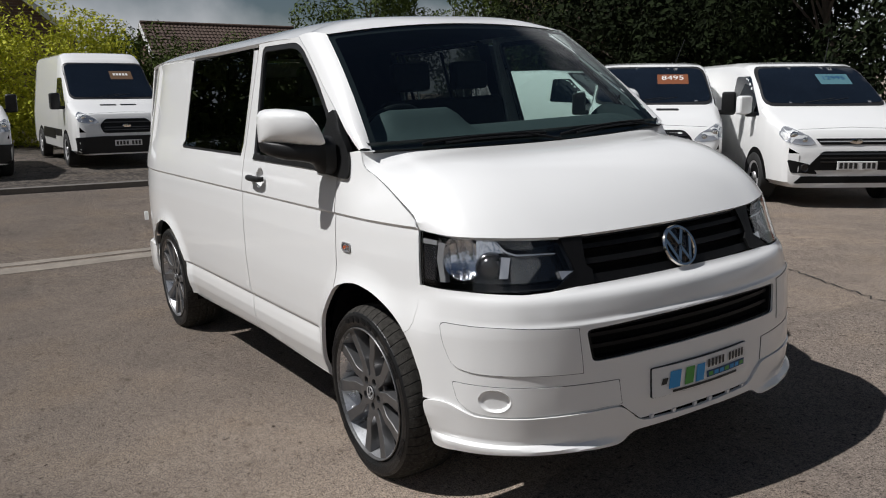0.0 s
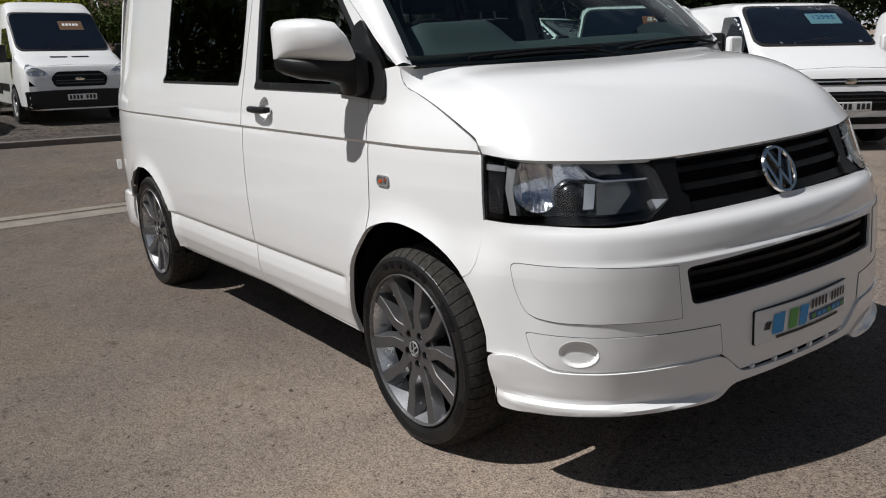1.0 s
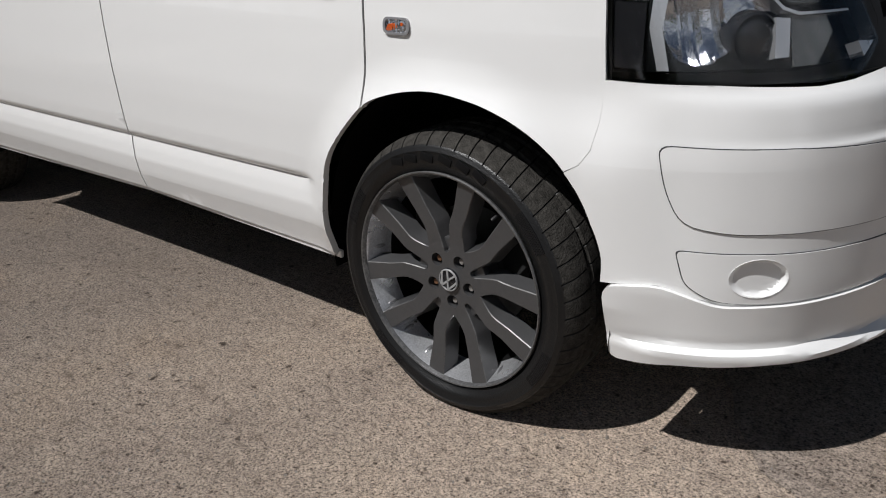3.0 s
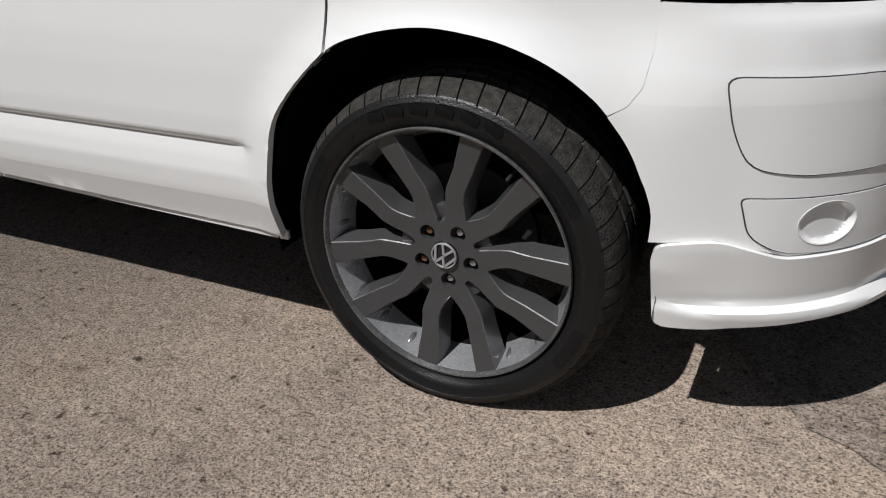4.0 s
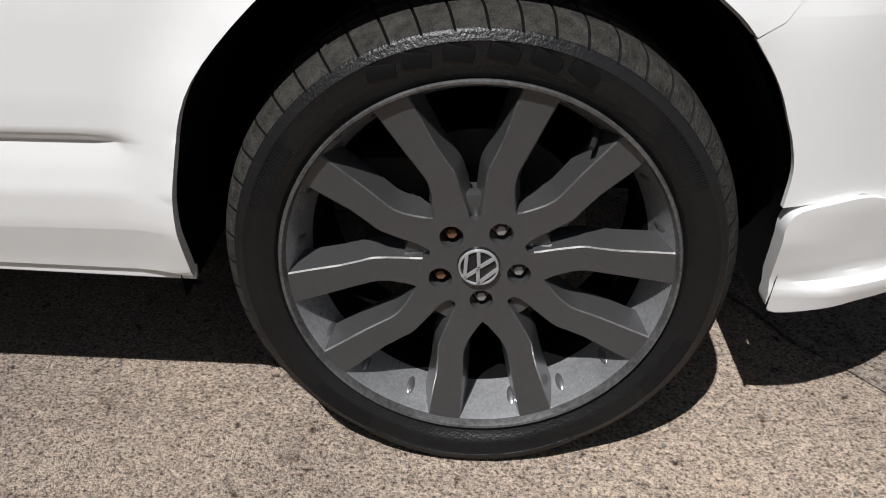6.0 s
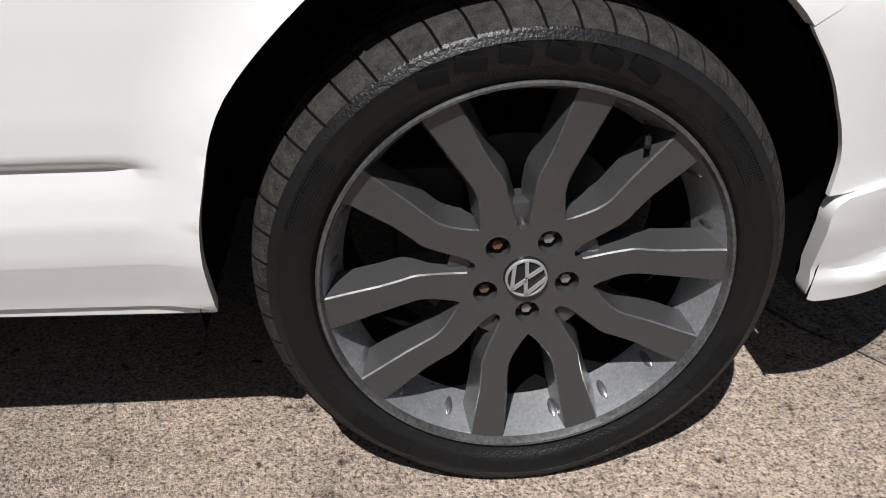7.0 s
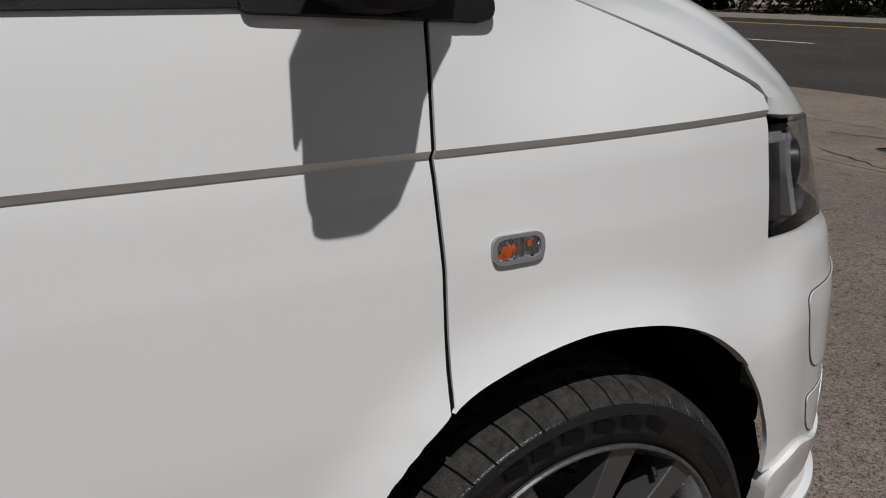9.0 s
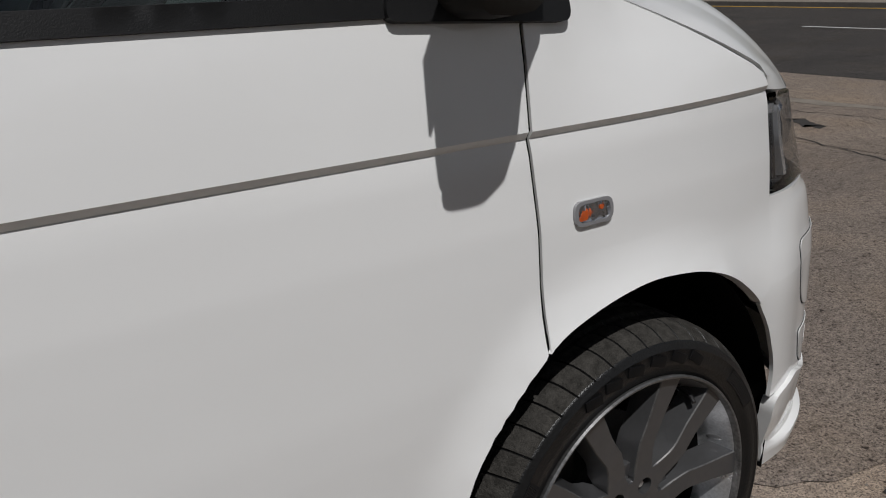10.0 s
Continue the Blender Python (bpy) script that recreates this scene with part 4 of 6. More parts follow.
# window seals and waist rails
for s, surf, flip in ((-1, side_r, False), (1, side_l, True)):
    inner = rounded([(-1.262, 1.316), (-0.33, 1.302), (-0.42, 1.50), (-0.62, 1.672), (-0.86, 1.838), (-1.318, 1.846)], [0.02, 0.03, 0.05, 0.1, 0.1, 0.04])
    part("window_seal", panel(FRONT_WINDOW, surf, XS, ZROWS, [inner], depth=0.02, step=0.025, lift=-0.003, flip=flip), SEALS, van)
    part("waist_rail", panel([(-1.285, 1.287), (-0.36, 1.272), (-0.36, 1.300), (-1.275, 1.314)], surf, span(-1.3, -0.2, 0.06), span(1.26, 1.32, 0.01), depth=0.012, step=0.02, lift=0.006, flip=flip), PLASTIC, van)
    inner = [(x * 0.985 - 0.031, 1.597 + (z - 1.597) * 0.95) for x, z in REAR_WINDOW]
    part("window_seal", panel(REAR_WINDOW, surf, XS, ZROWS, [inner], depth=0.01, step=0.025, lift=-0.0025, flip=flip), SEALS, van)

# door mirrors
for s in (-1, 1):
    y = lambda v: s * v
    back = 0.0 if s < 0 else 0.17
    tri = rounded([(-0.455, 1.268), (-0.135, 1.247), (-0.150, 1.36), (-0.33, 1.535), (-0.375, 1.52)], [0.02, 0.025, 0.05, 0.01, 0.01])
    surf, flip = (side_r, False) if s < 0 else (side_l, True)
    mirror = part("door_mirror", panel(tri, surf, span(-0.5, -0.1, 0.04), span(1.25, 1.55, 0.03), depth=0.03, step=0.02, lift=0.014, flip=flip), PLASTIC, van, "white-capped door mirror on a black arm")
    bm = bmesh.new()
    secs = []
    for k, (yy, z0, z1, x0, x1) in enumerate(((0.972, 1.40, 1.415, -0.245, -0.21), (0.985, 1.388, 1.452, -0.27, -0.20), (1.01, 1.386, 1.497, -0.29, -0.185), (1.05, 1.386, 1.533, -0.30, -0.168), (1.11, 1.388, 1.541, -0.305, -0.150), (1.17, 1.39, 1.543, -0.305, -0.155), (1.23, 1.392, 1.538, -0.30, -0.160), (1.265, 1.393, 1.528, -0.286, -0.170), (1.285, 1.394, 1.512, -0.276, -0.185), (1.294, 1.395, 1.495, -0.264, -0.205), (1.298, 1.398, 1.475, -0.256, -0.22))):
        n = 20
        cx, cz = x0, (z0 + z1) / 2
        ring = []
        for i in range(n):
            a = 2 * math.pi * i / n
            c, d = math.cos(a), math.sin(a)
            px = cx + (x1 - x0) * (abs(c) ** 0.6 if c > 0 else 0.0)
            zz = cz + (z1 - z0) / 2 * math.copysign(abs(d) ** 0.7, d)
            if d < 0 and zz < z0 + 0.004:
                zz = z0
            ring.append(bm.verts.new((px - 0.02 - back - 0.62 * (yy - 0.985), y(0.972 + (yy - 0.972) * 0.62), zz + 0.06 * (yy - 0.98))))
        secs.append(ring)
    for a, b in zip(secs, secs[1:]):
        for i in range(n):
            bm.faces.new((a[i], a[(i + 1) % n], b[(i + 1) % n], b[i]))
    bm.faces.new(secs[0])
    bm.faces.new(secs[-1])
    bmesh.ops.remove_doubles(bm, verts=bm.verts, dist=0.0005)
    bmesh.ops.recalc_face_normals(bm, faces=bm.faces)
    part("mirror_cap", bm, PAINT, mirror, "white painted mirror cap")
    bm = bmesh.new()
    secs = []
    for yy, z0, z1, x0, x1 in ((0.93, 1.262, 1.43, -0.36, -0.19), (0.975, 1.268, 1.425, -0.33, -0.20), (1.0, 1.30, 1.412, -0.31, -0.215), (1.03, 1.318, 1.400, -0.305, -0.208), (1.10, 1.328, 1.404, -0.305, -0.195), (1.18, 1.336, 1.410, -0.300, -0.178), (1.25, 1.356, 1.416, -0.285, -0.176), (1.285, 1.372, 1.418, -0.274, -0.195), (1.295, 1.386, 1.416, -0.262, -0.215)):
        ring = []
        for i in range(16):
            a = 2 * math.pi * i / 16
            c, d = math.cos(a), math.sin(a)
            ring.append(bm.verts.new(((x0 + x1) / 2 - 0.02 - back * smooth(yy, 0.95, 1.0) - 0.62 * max(0, yy - 0.985) + (x1 - x0) / 2 * math.copysign(abs(c) ** 0.6, c), y(min(yy, 0.972) + max(0, yy - 0.972) * 0.62), (z0 + z1) / 2 + (z1 - z0) / 2 * math.copysign(abs(d) ** 0.6, d))))
        secs.append(ring)
    for a, b in zip(secs, secs[1:]):
        for i in range(16):
            bm.faces.new((a[i], a[(i + 1) % 16], b[(i + 1) % 16], b[i]))
    bm.faces.new(secs[0])
    bm.faces.new(secs[-1])
    bmesh.ops.recalc_face_normals(bm, faces=bm.faces)
    part("mirror_arm", bm, PLASTIC, mirror)
    bm = boxed((0.004, 0.178, 0.12), Matrix.Translation((-0.412 - back, y(1.060), 1.474)) @ Matrix.Rotation(s * radians(46), 4, 'Z'), 0.0018)
    part("mirror_glass", bm, CHROME, mirror)

# cabin
TRIM = material("cabin_trim", (0.03, 0.03, 0.033), 0.85, 0, 0.2, 10)
for s, surf, flip in ((-1, side_r, False), (1, side_l, True)):
    part("cabin_lining", panel([(-1.40, 0.40), (-2.6, 0.40), (-2.75, 0.85), (-3.5, 0.85), (-3.9, 0.6), (-3.9, 1.88), (-1.41, 1.88)], surf, XS, ZROWS, [REAR_WINDOW], depth=0.0, lift=-0.05, flip=flip), TRIM, van)
    part("door_lining", panel([(-0.26, 0.86), (-0.47, 0.62), (-0.47, 0.40), (-1.37, 0.40), (-1.40, 1.27), (-0.25, 1.25)], surf, XS, ZROWS, depth=0.0, lift=-0.05, flip=flip), TRIM, van)
part("roof_lining", panel([(-0.72, -0.70), (-0.72, 0.70), (-3.85, 0.72), (-3.85, -0.72)], roof, span(-4, -0.6, 0.2), span(-0.8, 0.8, 0.1), lift=-0.04, depth=0), TRIM, van)
part("cabin_floor", boxed((3.4, 0.98, 0.05), Matrix.Translation((-2.2, 0, 0.56)), 0.01), TRIM, van)
for s in (-1, 1):
    part("cabin_floor", boxed((2.02, 0.40, 0.05), Matrix.Translation((-1.55, s * 0.70, 0.56)), 0.01), TRIM, van)
part("firewall", boxed((0.05, 0.96, 0.75), Matrix.Translation((-0.02, 0, 0.92)), 0.01), LINER_SHADE, van)


def dash_surf(a, b):
    """Dashboard top from the screen's foot towards the seats and down."""
    x = -0.10 - 0.50 * b + 0.08 * (1 - a * a)
    z = 1.348 + 0.075 * math.sin(b * 2.3) - 0.5 * max(0, b - 0.75) ** 1.4
    if -0.85 < a < -0.20:
        z += 0.095 * math.exp(-((b - 0.60) / 0.20) ** 2) * smooth(a, -0.85, -0.72) * (1 - smooth(a, -0.34, -0.22))
    return (x, 0.84 * a, z)


part("dashboard", panel([(-1, 0), (1, 0), (1, 1.25), (-1, 1.25)], dash_surf, span(-1, 1, 0.05), span(0, 1.25, 0.06), depth=0.05, step=0.06, flip=True), DASH, van, "dark grey dashboard with instrument cowl")
bm = bmesh.new()
rings = []
for k in range(40):
    a = 2 * math.pi * k / 40
    rings.append([bm.verts.new(((0.185 + 0.016 * math.cos(b)) * math.cos(a), (0.185 + 0.016 * math.cos(b)) * math.sin(a), 0.016 * math.sin(b))) for b in np.linspace(0, 2 * math.pi, 10, endpoint=False)])
for k in range(40):
    for j in range(10):
        bm.faces.new((rings[k][j], rings[(k + 1) % 40][j], rings[(k + 1) % 40][(j + 1) % 10], rings[k][(j + 1) % 10]))
for a in (90, 210, 330):
    box(bm, (0.17, 0.035, 0.012), Matrix.Rotation(radians(a), 4, "Z") @ Matrix.Translation((0.095, 0, -0.01)), 0.004)
bmesh.ops.create_uvsphere(bm, u_segments=16, v_segments=8, radius=0.07, matrix=Matrix.Diagonal((1, 1, 0.35, 1)))
bm.transform(Matrix.Translation((-0.66, -0.42, 1.38)) @ Matrix.Rotation(radians(-52), 4, "Y") @ Matrix.Rotation(radians(90), 4, "Z"))
part("steering_wheel", bm, PLASTIC, van)


def seat(y, w):
    st = thing("seat", Matrix.Translation((-1.02, y, 0.58)), "dark cloth front seat with headrest in the cab", "car seat", "front seats")
    part("cushion", boxed((0.52, w, 0.16), Matrix.Translation((0.02, 0, 0.34)), 0.05, 3), CLOTH, st)
    part("seat_base", boxed((0.42, w * 0.8, 0.28), Matrix.Translation((0.0, 0, 0.14)), 0.02), PLASTIC, st)
    bm = boxed((0.13, w, 0.62), Matrix.Translation((-0.30, 0, 0.66)) @ Matrix.Rotation(radians(-10), 4, "Y"), 0.05, 3)
    part("backrest", bm, CLOTH, st)
    for yy in ((0,) if w < 0.6 else (-w / 4, w / 4)):
        part("headrest", boxed((0.09, 0.25, 0.17), Matrix.Translation((-0.375, yy, 1.10)), 0.035, 3), CLOTH, st)
        for q in (-0.05, 0.05):
            part("headrest_post", tube([(-0.365, yy + q, 0.94), (-0.372, yy + q, 1.05)], 0.006), STEEL, st)


seat(-0.45, 0.50)
seat(0.35, 0.85)

# wipers
for y0, y1, x0, sgn in ((-0.62, 0.02, 0.0, 1), (0.10, 0.72, 0.0, 1)):
    pts = []
    for k in range(7):
        v = y0 + (y1 - y0) * k / 6
        p = Vector(screen(v / 0.84, 0.014 + 0.045 * (1 - k / 6) * (k / 6) * 2.0 + 0.02 * (k / 6)))
        pts.append(p + Vector((0.55, 0, 0.75)) * 0.013)
    wp = part("wiper", tube(pts, 0.0065, 6), GRILLE, van)
    part("wiper_blade", tube([p - Vector((0.55, 0, 0.75)) * 0.006 + Vector((0.008, 0, -0.006)) for p in pts[1:]], 0.006, 6), SEALS, wp)
    part("wiper_arm", tube([pts[-1] + Vector((0.05, 0.05, -0.03)), pts[-2], pts[3]], 0.006, 6), GRILLE, wp)
part("cowl", strip([Vector(screen(a, 0.0)) + Vector((0.03, 0, 0.0)) for a in np.linspace(-1, 1, 21)], [Vector(screen(a, 0.0)) + Vector((-0.02, 0, -0.03)) for a in np.linspace(-1, 1, 21)], 2), PLASTIC, van)

# tail
def tail(y, z):
    return (-3.93 - 0.06 * (1 - (y / 0.9) ** 2) - 0.05 * (1 - smooth(z, 0.9, 1.3)) + 0.10 * clamp((z - 1.0) / 0.95) ** 1.5, y, z)


TAIL_WIN = rounded([(-0.62, 1.32), (0.62, 1.32), (0.58, 1.78), (-0.58, 1.78)], 0.06)
part("tailgate", panel(rounded([(-0.84, 0.55), (0.84, 0.55), (0.86, 1.1), (0.74, 1.90), (-0.74, 1.90), (-0.86, 1.1)], 0.05), tail, span(-0.9, 0.9, 0.1), span(0.5, 2, 0.1), [TAIL_WIN], step=0.05, flip=True), PAINT, van)
part("tail_window", panel(TAIL_WIN, tail, span(-0.7, 0.7, 0.1), span(1.3, 1.8, 0.1), lift=-0.005, depth=0.004, flip=True), PRIVACY, van)
lip = [(-3.80, -0.70), (-3.80, 0.70), (-3.99, 0.60), (-4.02, 0.0), (-3.99, -0.60)]
part("roof_spoiler", panel(rounded(lip, 0.05), lambda x, y: (x, y, 1.935 + 0.030 * smooth(-x, 3.80, 4.0) - 0.05 * abs(y / 0.7) ** 3), span(-4.05, -3.75, 0.05), span(-0.75, 0.75, 0.06), depth=0.025, step=0.05), PAINT, van)
for s, surf, flip in ((-1, side_r, False), (1, side_l, True)):
    for x0 in (-2.55, -2.02):
        part("sliding_pane_bar", panel([(x0, 1.335), (x0 + 0.028, 1.335), (x0 + 0.028, 1.855), (x0, 1.855)], surf, [x0], [1.5], depth=0.01, step=0.05, lift=-0.018, flip=flip), SEALS, van)
rb = [(-3.50, 0.935), (-3.62, 0.945), (-3.80, 0.935), (-3.95, 0.88), (-4.03, 0.75), (-4.06, 0.4), (-4.06, 0.0)]
rb = rb + [(x, -y) for x, y in rb[-2::-1]]
bm = bmesh.new()
cols = []
for x, y in rb:
    n = Vector((x + 2.5, y * 0.8, 0)).normalized()
    n = Vector((n.x, n.y, 0))
    cols.append([bm.verts.new((x + n.x * o, y + n.y * o, z)) for o, z in ((-0.03, 0.30), (0.0, 0.32), (0.012, 0.40), (0.014, 0.50), (0.006, 0.545), (-0.03, 0.555))])
for a, b in zip(cols, cols[1:]):
    for i in range(5):
        bm.faces.new((a[i], b[i], b[i + 1], a[i + 1]))
bmesh.ops.recalc_face_normals(bm, faces=bm.faces)
part("rear_bumper", bm, PAINT, van)
for s in (-1, 1):
    part("door_stop", boxed((0.035, 0.03, 0.07), Matrix.Translation((-3.90, s * 0.925, 0.735)), 0.008), PAINT, van)

# ---- wheels ----
SILVER = material("silver_plastic", (0.40, 0.40, 0.40), 0.4, 0.25, 0.2, 40)
HATCH = material("tyre_hatch", (0.011, 0.011, 0.012), 0.38, 0, 0.3, 60, spec=0.5)
LIPMAT = material("scuffed_rim", (0.30, 0.30, 0.30), 0.38, 0.7, 0.8, 18, second=(0.08, 0.08, 0.08))
SPIN = 5.3


def tyre_mesh():
    """Tyre with grooved shoulder blocks and a flattened foot."""
    blocks, per = 52, 22
    n = blocks * per
    prof = [(0.277, 0.010, 0), (0.282, -0.002, 0), (0.290, -0.007, 0), (0.2915, -0.0085, 0), (0.302, -0.0105, 0), (0.3035, -0.0125, 0), (0.318, -0.0135, 0), (0.332, -0.0115, 0), (0.3335, -0.0125, 0), (0.336, -0.0115, 0), (0.342, -0.0075, 0), (0.3455, -0.0065, 0), (0.3475, -0.0035, 1), (0.353, 0.003, 1), (0.358, 0.010, 1), (0.3635, 0.019, 1), (0.3685, 0.031, 1), (0.3715, 0.045, 1), (0.373, 0.062, 1), (0.367, 0.066, 0), (0.367, 0.074, 0), (0.3735, 0.078, 1), (0.374, 0.108, 1), (0.367, 0.112, 0), (0.367, 0.122, 0), (0.374, 0.126, 1), (0.3735, 0.156, 1), (0.367, 0.16, 0), (0.367, 0.168, 0), (0.373, 0.172, 1), (0.3705, 0.20, 1), (0.36, 0.222, 1), (0.34, 0.236, 0), (0.30, 0.240, 0), (0.272, 0.23, 0)]
    bm = bmesh.new()
    rings = []
    for r, h0, grooved in prof:
        ring = []
        h = h0 - 0.011 * (1 - smooth(h0, 0.02, 0.12))
        for i in range(n):
            a = 2 * math.pi * (i + h * 110) / n
            rr = r - (0.0045 if grooved and i % per == 0 else 0.0)
            x, z = rr * math.cos(a), rr * math.sin(a)
            hh = h
            floor = -HUB_Z + 0.001
            if z < -HUB_Z + 0.06:
                hh = h - 0.012 * clamp((-HUB_Z + 0.06 - z) / 0.06) * (1 if h0 < 0.05 else 0)
            ring.append(bm.verts.new((x, hh, max(z, floor))))
        rings.append(ring)
    sipes = set()
    for a, b in zip(rings, rings[1:]):
        for i in range(n):
            f = bm.faces.new((a[i], a[(i + 1) % n], b[(i + 1) % n], b[i]))
            # groove walls take the black rubber, painting in the shade of the narrow sipes
            if i % per in (0, per - 1):
                sipes.add(f)
    bm.faces.ensure_lookup_table()
    for f in bm.faces:
        c = f.calc_center_median()
        f.material_index = 0 if f in sipes else 1 if math.hypot(c.x, c.z) > 0.3465 or c.y > 0.012 and math.hypot(c.x, c.z) > 0.335 else 0
    bmesh.ops.recalc_face_normals(bm, faces=bm.faces)
    return bm


def polar(r, deg, y):
    a = radians(deg - 90 + SPIN)
    return Vector((r * math.cos(a), y, r * math.sin(a)))


def spoke_mesh(mirror):
    """One bent spoke of a pair: flat face, chamfer, deep flank."""
    s = -1 if mirror else 1
    # radius, the two edges in degrees from the pair's middle, how far each edge is cut down
    table = [(0.0812, 0.0, 30.2, 0, 1), (0.090, 0.0, 29.4, 0, 1), (0.0975, 0.0, 29.0, 0, 1), (0.1005, 0.8, 28.9, 0.7, 1), (0.106, 3.4, 28.8, 1, 1), (0.113, 5.8, 28.7, 1, 1), (0.122, 8.2, 28.5, 1, 1), (0.134, 10.6, 28.2, 1, 1), (0.148, 11.9, 27.8, 1, 1), (0.158, 12.0, 27.0, 1, 1), (0.170, 11.6, 25.4, 1, 1), (0.200, 10.8, 22.9, 1, 1), (0.245, 10.2, 21.4, 1, 1), (0.281, 9.8, 20.4, 1, 1)]

    def lie(r, deg, y):
        return polar(r, s * deg, y - 0.018 * clamp((r - 0.10) / 0.18) + 0.0025 * smooth(r, 0.15, 0.2))

    bm = bmesh.new()
    rows = []
    for r, a, b, ca, cb in table:
        w = math.degrees(0.0019 / r)
        deep = 0.046 if r > 0.12 else 0.034
        prof = ((max(a - 5.0 * w * ca, 0.0), 0.002 + deep * ca), (max(a - 2.4 * w * ca, 0.0), 0.002 + 0.020 * ca), (a, 0.002 + 0.0022 * ca), (a + w * ca, 0.002), ((a + b) / 2, 0.002),
                (b - w * cb, 0.002), (b, 0.002 + 0.0022 * cb), (min(b + 2.4 * w * cb, 35.9), 0.002 + 0.020 * cb), (min(b + 5.0 * w * cb, 35.9), 0.002 + deep * cb))
        rows.append([bm.verts.new(lie(r, d, y)) for d, y in prof])
    for n, (p, q) in enumerate(zip(rows, rows[1:])):
        for i in range(8):
            bm.faces.new((p[i], p[i + 1], q[i + 1], q[i])).material_index = 1 if i == 2 and n > 3 or i == 5 else 0
    bmesh.ops.dissolve_degenerate(bm, dist=0.0001, edges=bm.edges)
    bmesh.ops.recalc_face_normals(bm, faces=bm.faces)
    if sum((f.normal.y for f in bm.faces), 0.0) > 0:
        bmesh.ops.reverse_faces(bm, faces=bm.faces)
    return bm


def wheel(m, parent):
    w = part("wheel", lathe([(0.2785, -0.008), (0.2830, -0.014), (0.2845, -0.021), (0.2825, -0.025), (0.279, -0.024), (0.2765, -0.018), (0.274, -0.006)], 96), [LIPMAT], parent, "dark grey multi-spoke alloy wheel with scuffed rim")
    w.matrix_local = m
    # bright strip kept to the sunlit outer part; near-black inside paints the shade
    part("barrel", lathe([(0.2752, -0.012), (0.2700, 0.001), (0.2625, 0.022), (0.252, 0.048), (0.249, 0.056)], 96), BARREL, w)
    part("inner_barrel", lathe([(0.2485, 0.056), (0.243, 0.07), (0.240, 0.14), (0.245, 0.22), (0.262, 0.232)], 64), LINER_SHADE, w)
    part("rim_face", lathe([(0.2795, -0.0205), (0.2778, -0.0185), (0.2752, -0.0120)], 96), ALLOY, w)
    part("tyre", tyre_mesh(), [RUBBER, TREAD], w, "black low-profile tyre with worn tread", 50)
    for mir in (False, True):
        first = part("spoke", spoke_mesh(mir), [ALLOY, EDGE_GLINT], w, angle=24)
        for k in range(1, 5):
            sp = first.copy()
            scene.collection.objects.link(sp)
            sp.matrix_local = Matrix.Rotation(radians(-72 * k), 4, "Y")
    # hub with five nut pockets
    pockets = []
    for k in range(5):
        a = radians(-90 + SPIN + 72 * k)
        pockets.append([(0.060 * math.cos(a) + 0.0172 * math.cos(b), 0.060 * math.sin(a) + 0.0172 * math.sin(b)) for b in np.linspace(0, 2 * math.pi, 18, endpoint=False)])
    disc = []
    for k in range(5):
        for d in (-35.9, -33.5, -31.2, -29.8, -20, -10, 0, 10, 20, 29.8, 31.2, 33.5):
            a = radians(-90 + SPIN + 72 * k + d)
            rr = 0.0815 if abs(d) < 30 else 0.0725 + (0.002 if abs(d) < 32 else 0)
            disc.append((rr * math.cos(a), rr * math.sin(a)))
    part("hub", panel(disc, lambda x, z: (x, 0.0023, z), span(-0.1, 0.1, 0.016), span(-0.1, 0.1, 0.016), pockets, depth=0.03, step=0.006), ALLOY, w)
    for k in range(5):
        a = radians(-90 + SPIN + 72 * k)
        c = Vector((0.060 * math.cos(a), 0, 0.060 * math.sin(a)))
        bm = lathe([(0.0001, 0.012), (0.0075, 0.012), (0.0085, 0.014), (0.0085, 0.034), (0.017, 0.034)], 6, "Y")
        bm.transform(Matrix.Translation(c))
        part("wheel_nut", bm, (RUST if k in (3, 4) else STEEL), w, "", 20)
    part("centre_cap", lathe([(0.0001, -0.004), (0.026, -0.003), (0.030, -0.001), (0.032, 0.004)], 36), BLACKOUT, w, "round cap with plain silver bars")
    part("cap_ring", lathe([(0.0255, -0.0035), (0.0265, -0.006), (0.0285, -0.006), (0.0295, -0.002)], 36), SILVER, w)
    for bm in badge_bars(0.36, 0.0, 0.003):
        bm.transform(Matrix.Rotation(radians(SPIN + 20), 4, "Y") @ Matrix.Translation((0, -0.0052, 0)) @ Matrix.Rotation(radians(-90), 4, "Z"))
        part("cap_bar", bm, SILVER, w)
    part("brake_disc", lathe([(0.05, 0.085), (0.075, 0.085), (0.085, 0.115), (0.165, 0.115), (0.165, 0.14)], 56), DISC, w)
    part("caliper", boxed((0.10, 0.07, 0.19), Matrix.Translation((-0.125, 0.11, 0.04)), 0.015), RUSTY_DARK, w)
    part("hub_back", lathe([(0.001, 0.036), (0.080, 0.036), (0.092, 0.042), (0.096, 0.08)], 40), ALLOY, w)
    for k in range(5):
        c = Matrix.Rotation(radians(54 - SPIN - 72 * k), 4, "Y") @ Matrix.Translation((0.089, 0.0245, 0)) @ Matrix.Rotation(radians(-6), 4, "Z")
        part("hub_web", boxed((0.040, 0.020, 0.034), c, 0.003), ALLOY, w)
    for k in range(20):
        oval = bmesh.new()
        a = radians(13 + 18 * k)
        rr = 0.2555
        m4 = Matrix.Rotation(-a, 4, "Y") @ Matrix.Translation((rr + 0.0075, 0.026, 0)) @ Matrix.Rotation(radians(21), 4, "Z") @ Matrix.Diagonal((0.0042, 0.020, 0.0075, 1))
        bmesh.ops.create_uvsphere(oval, u_segments=12, v_segments=8, radius=1, matrix=m4)
        part("rim_dimple", oval, DIMPLE, w)
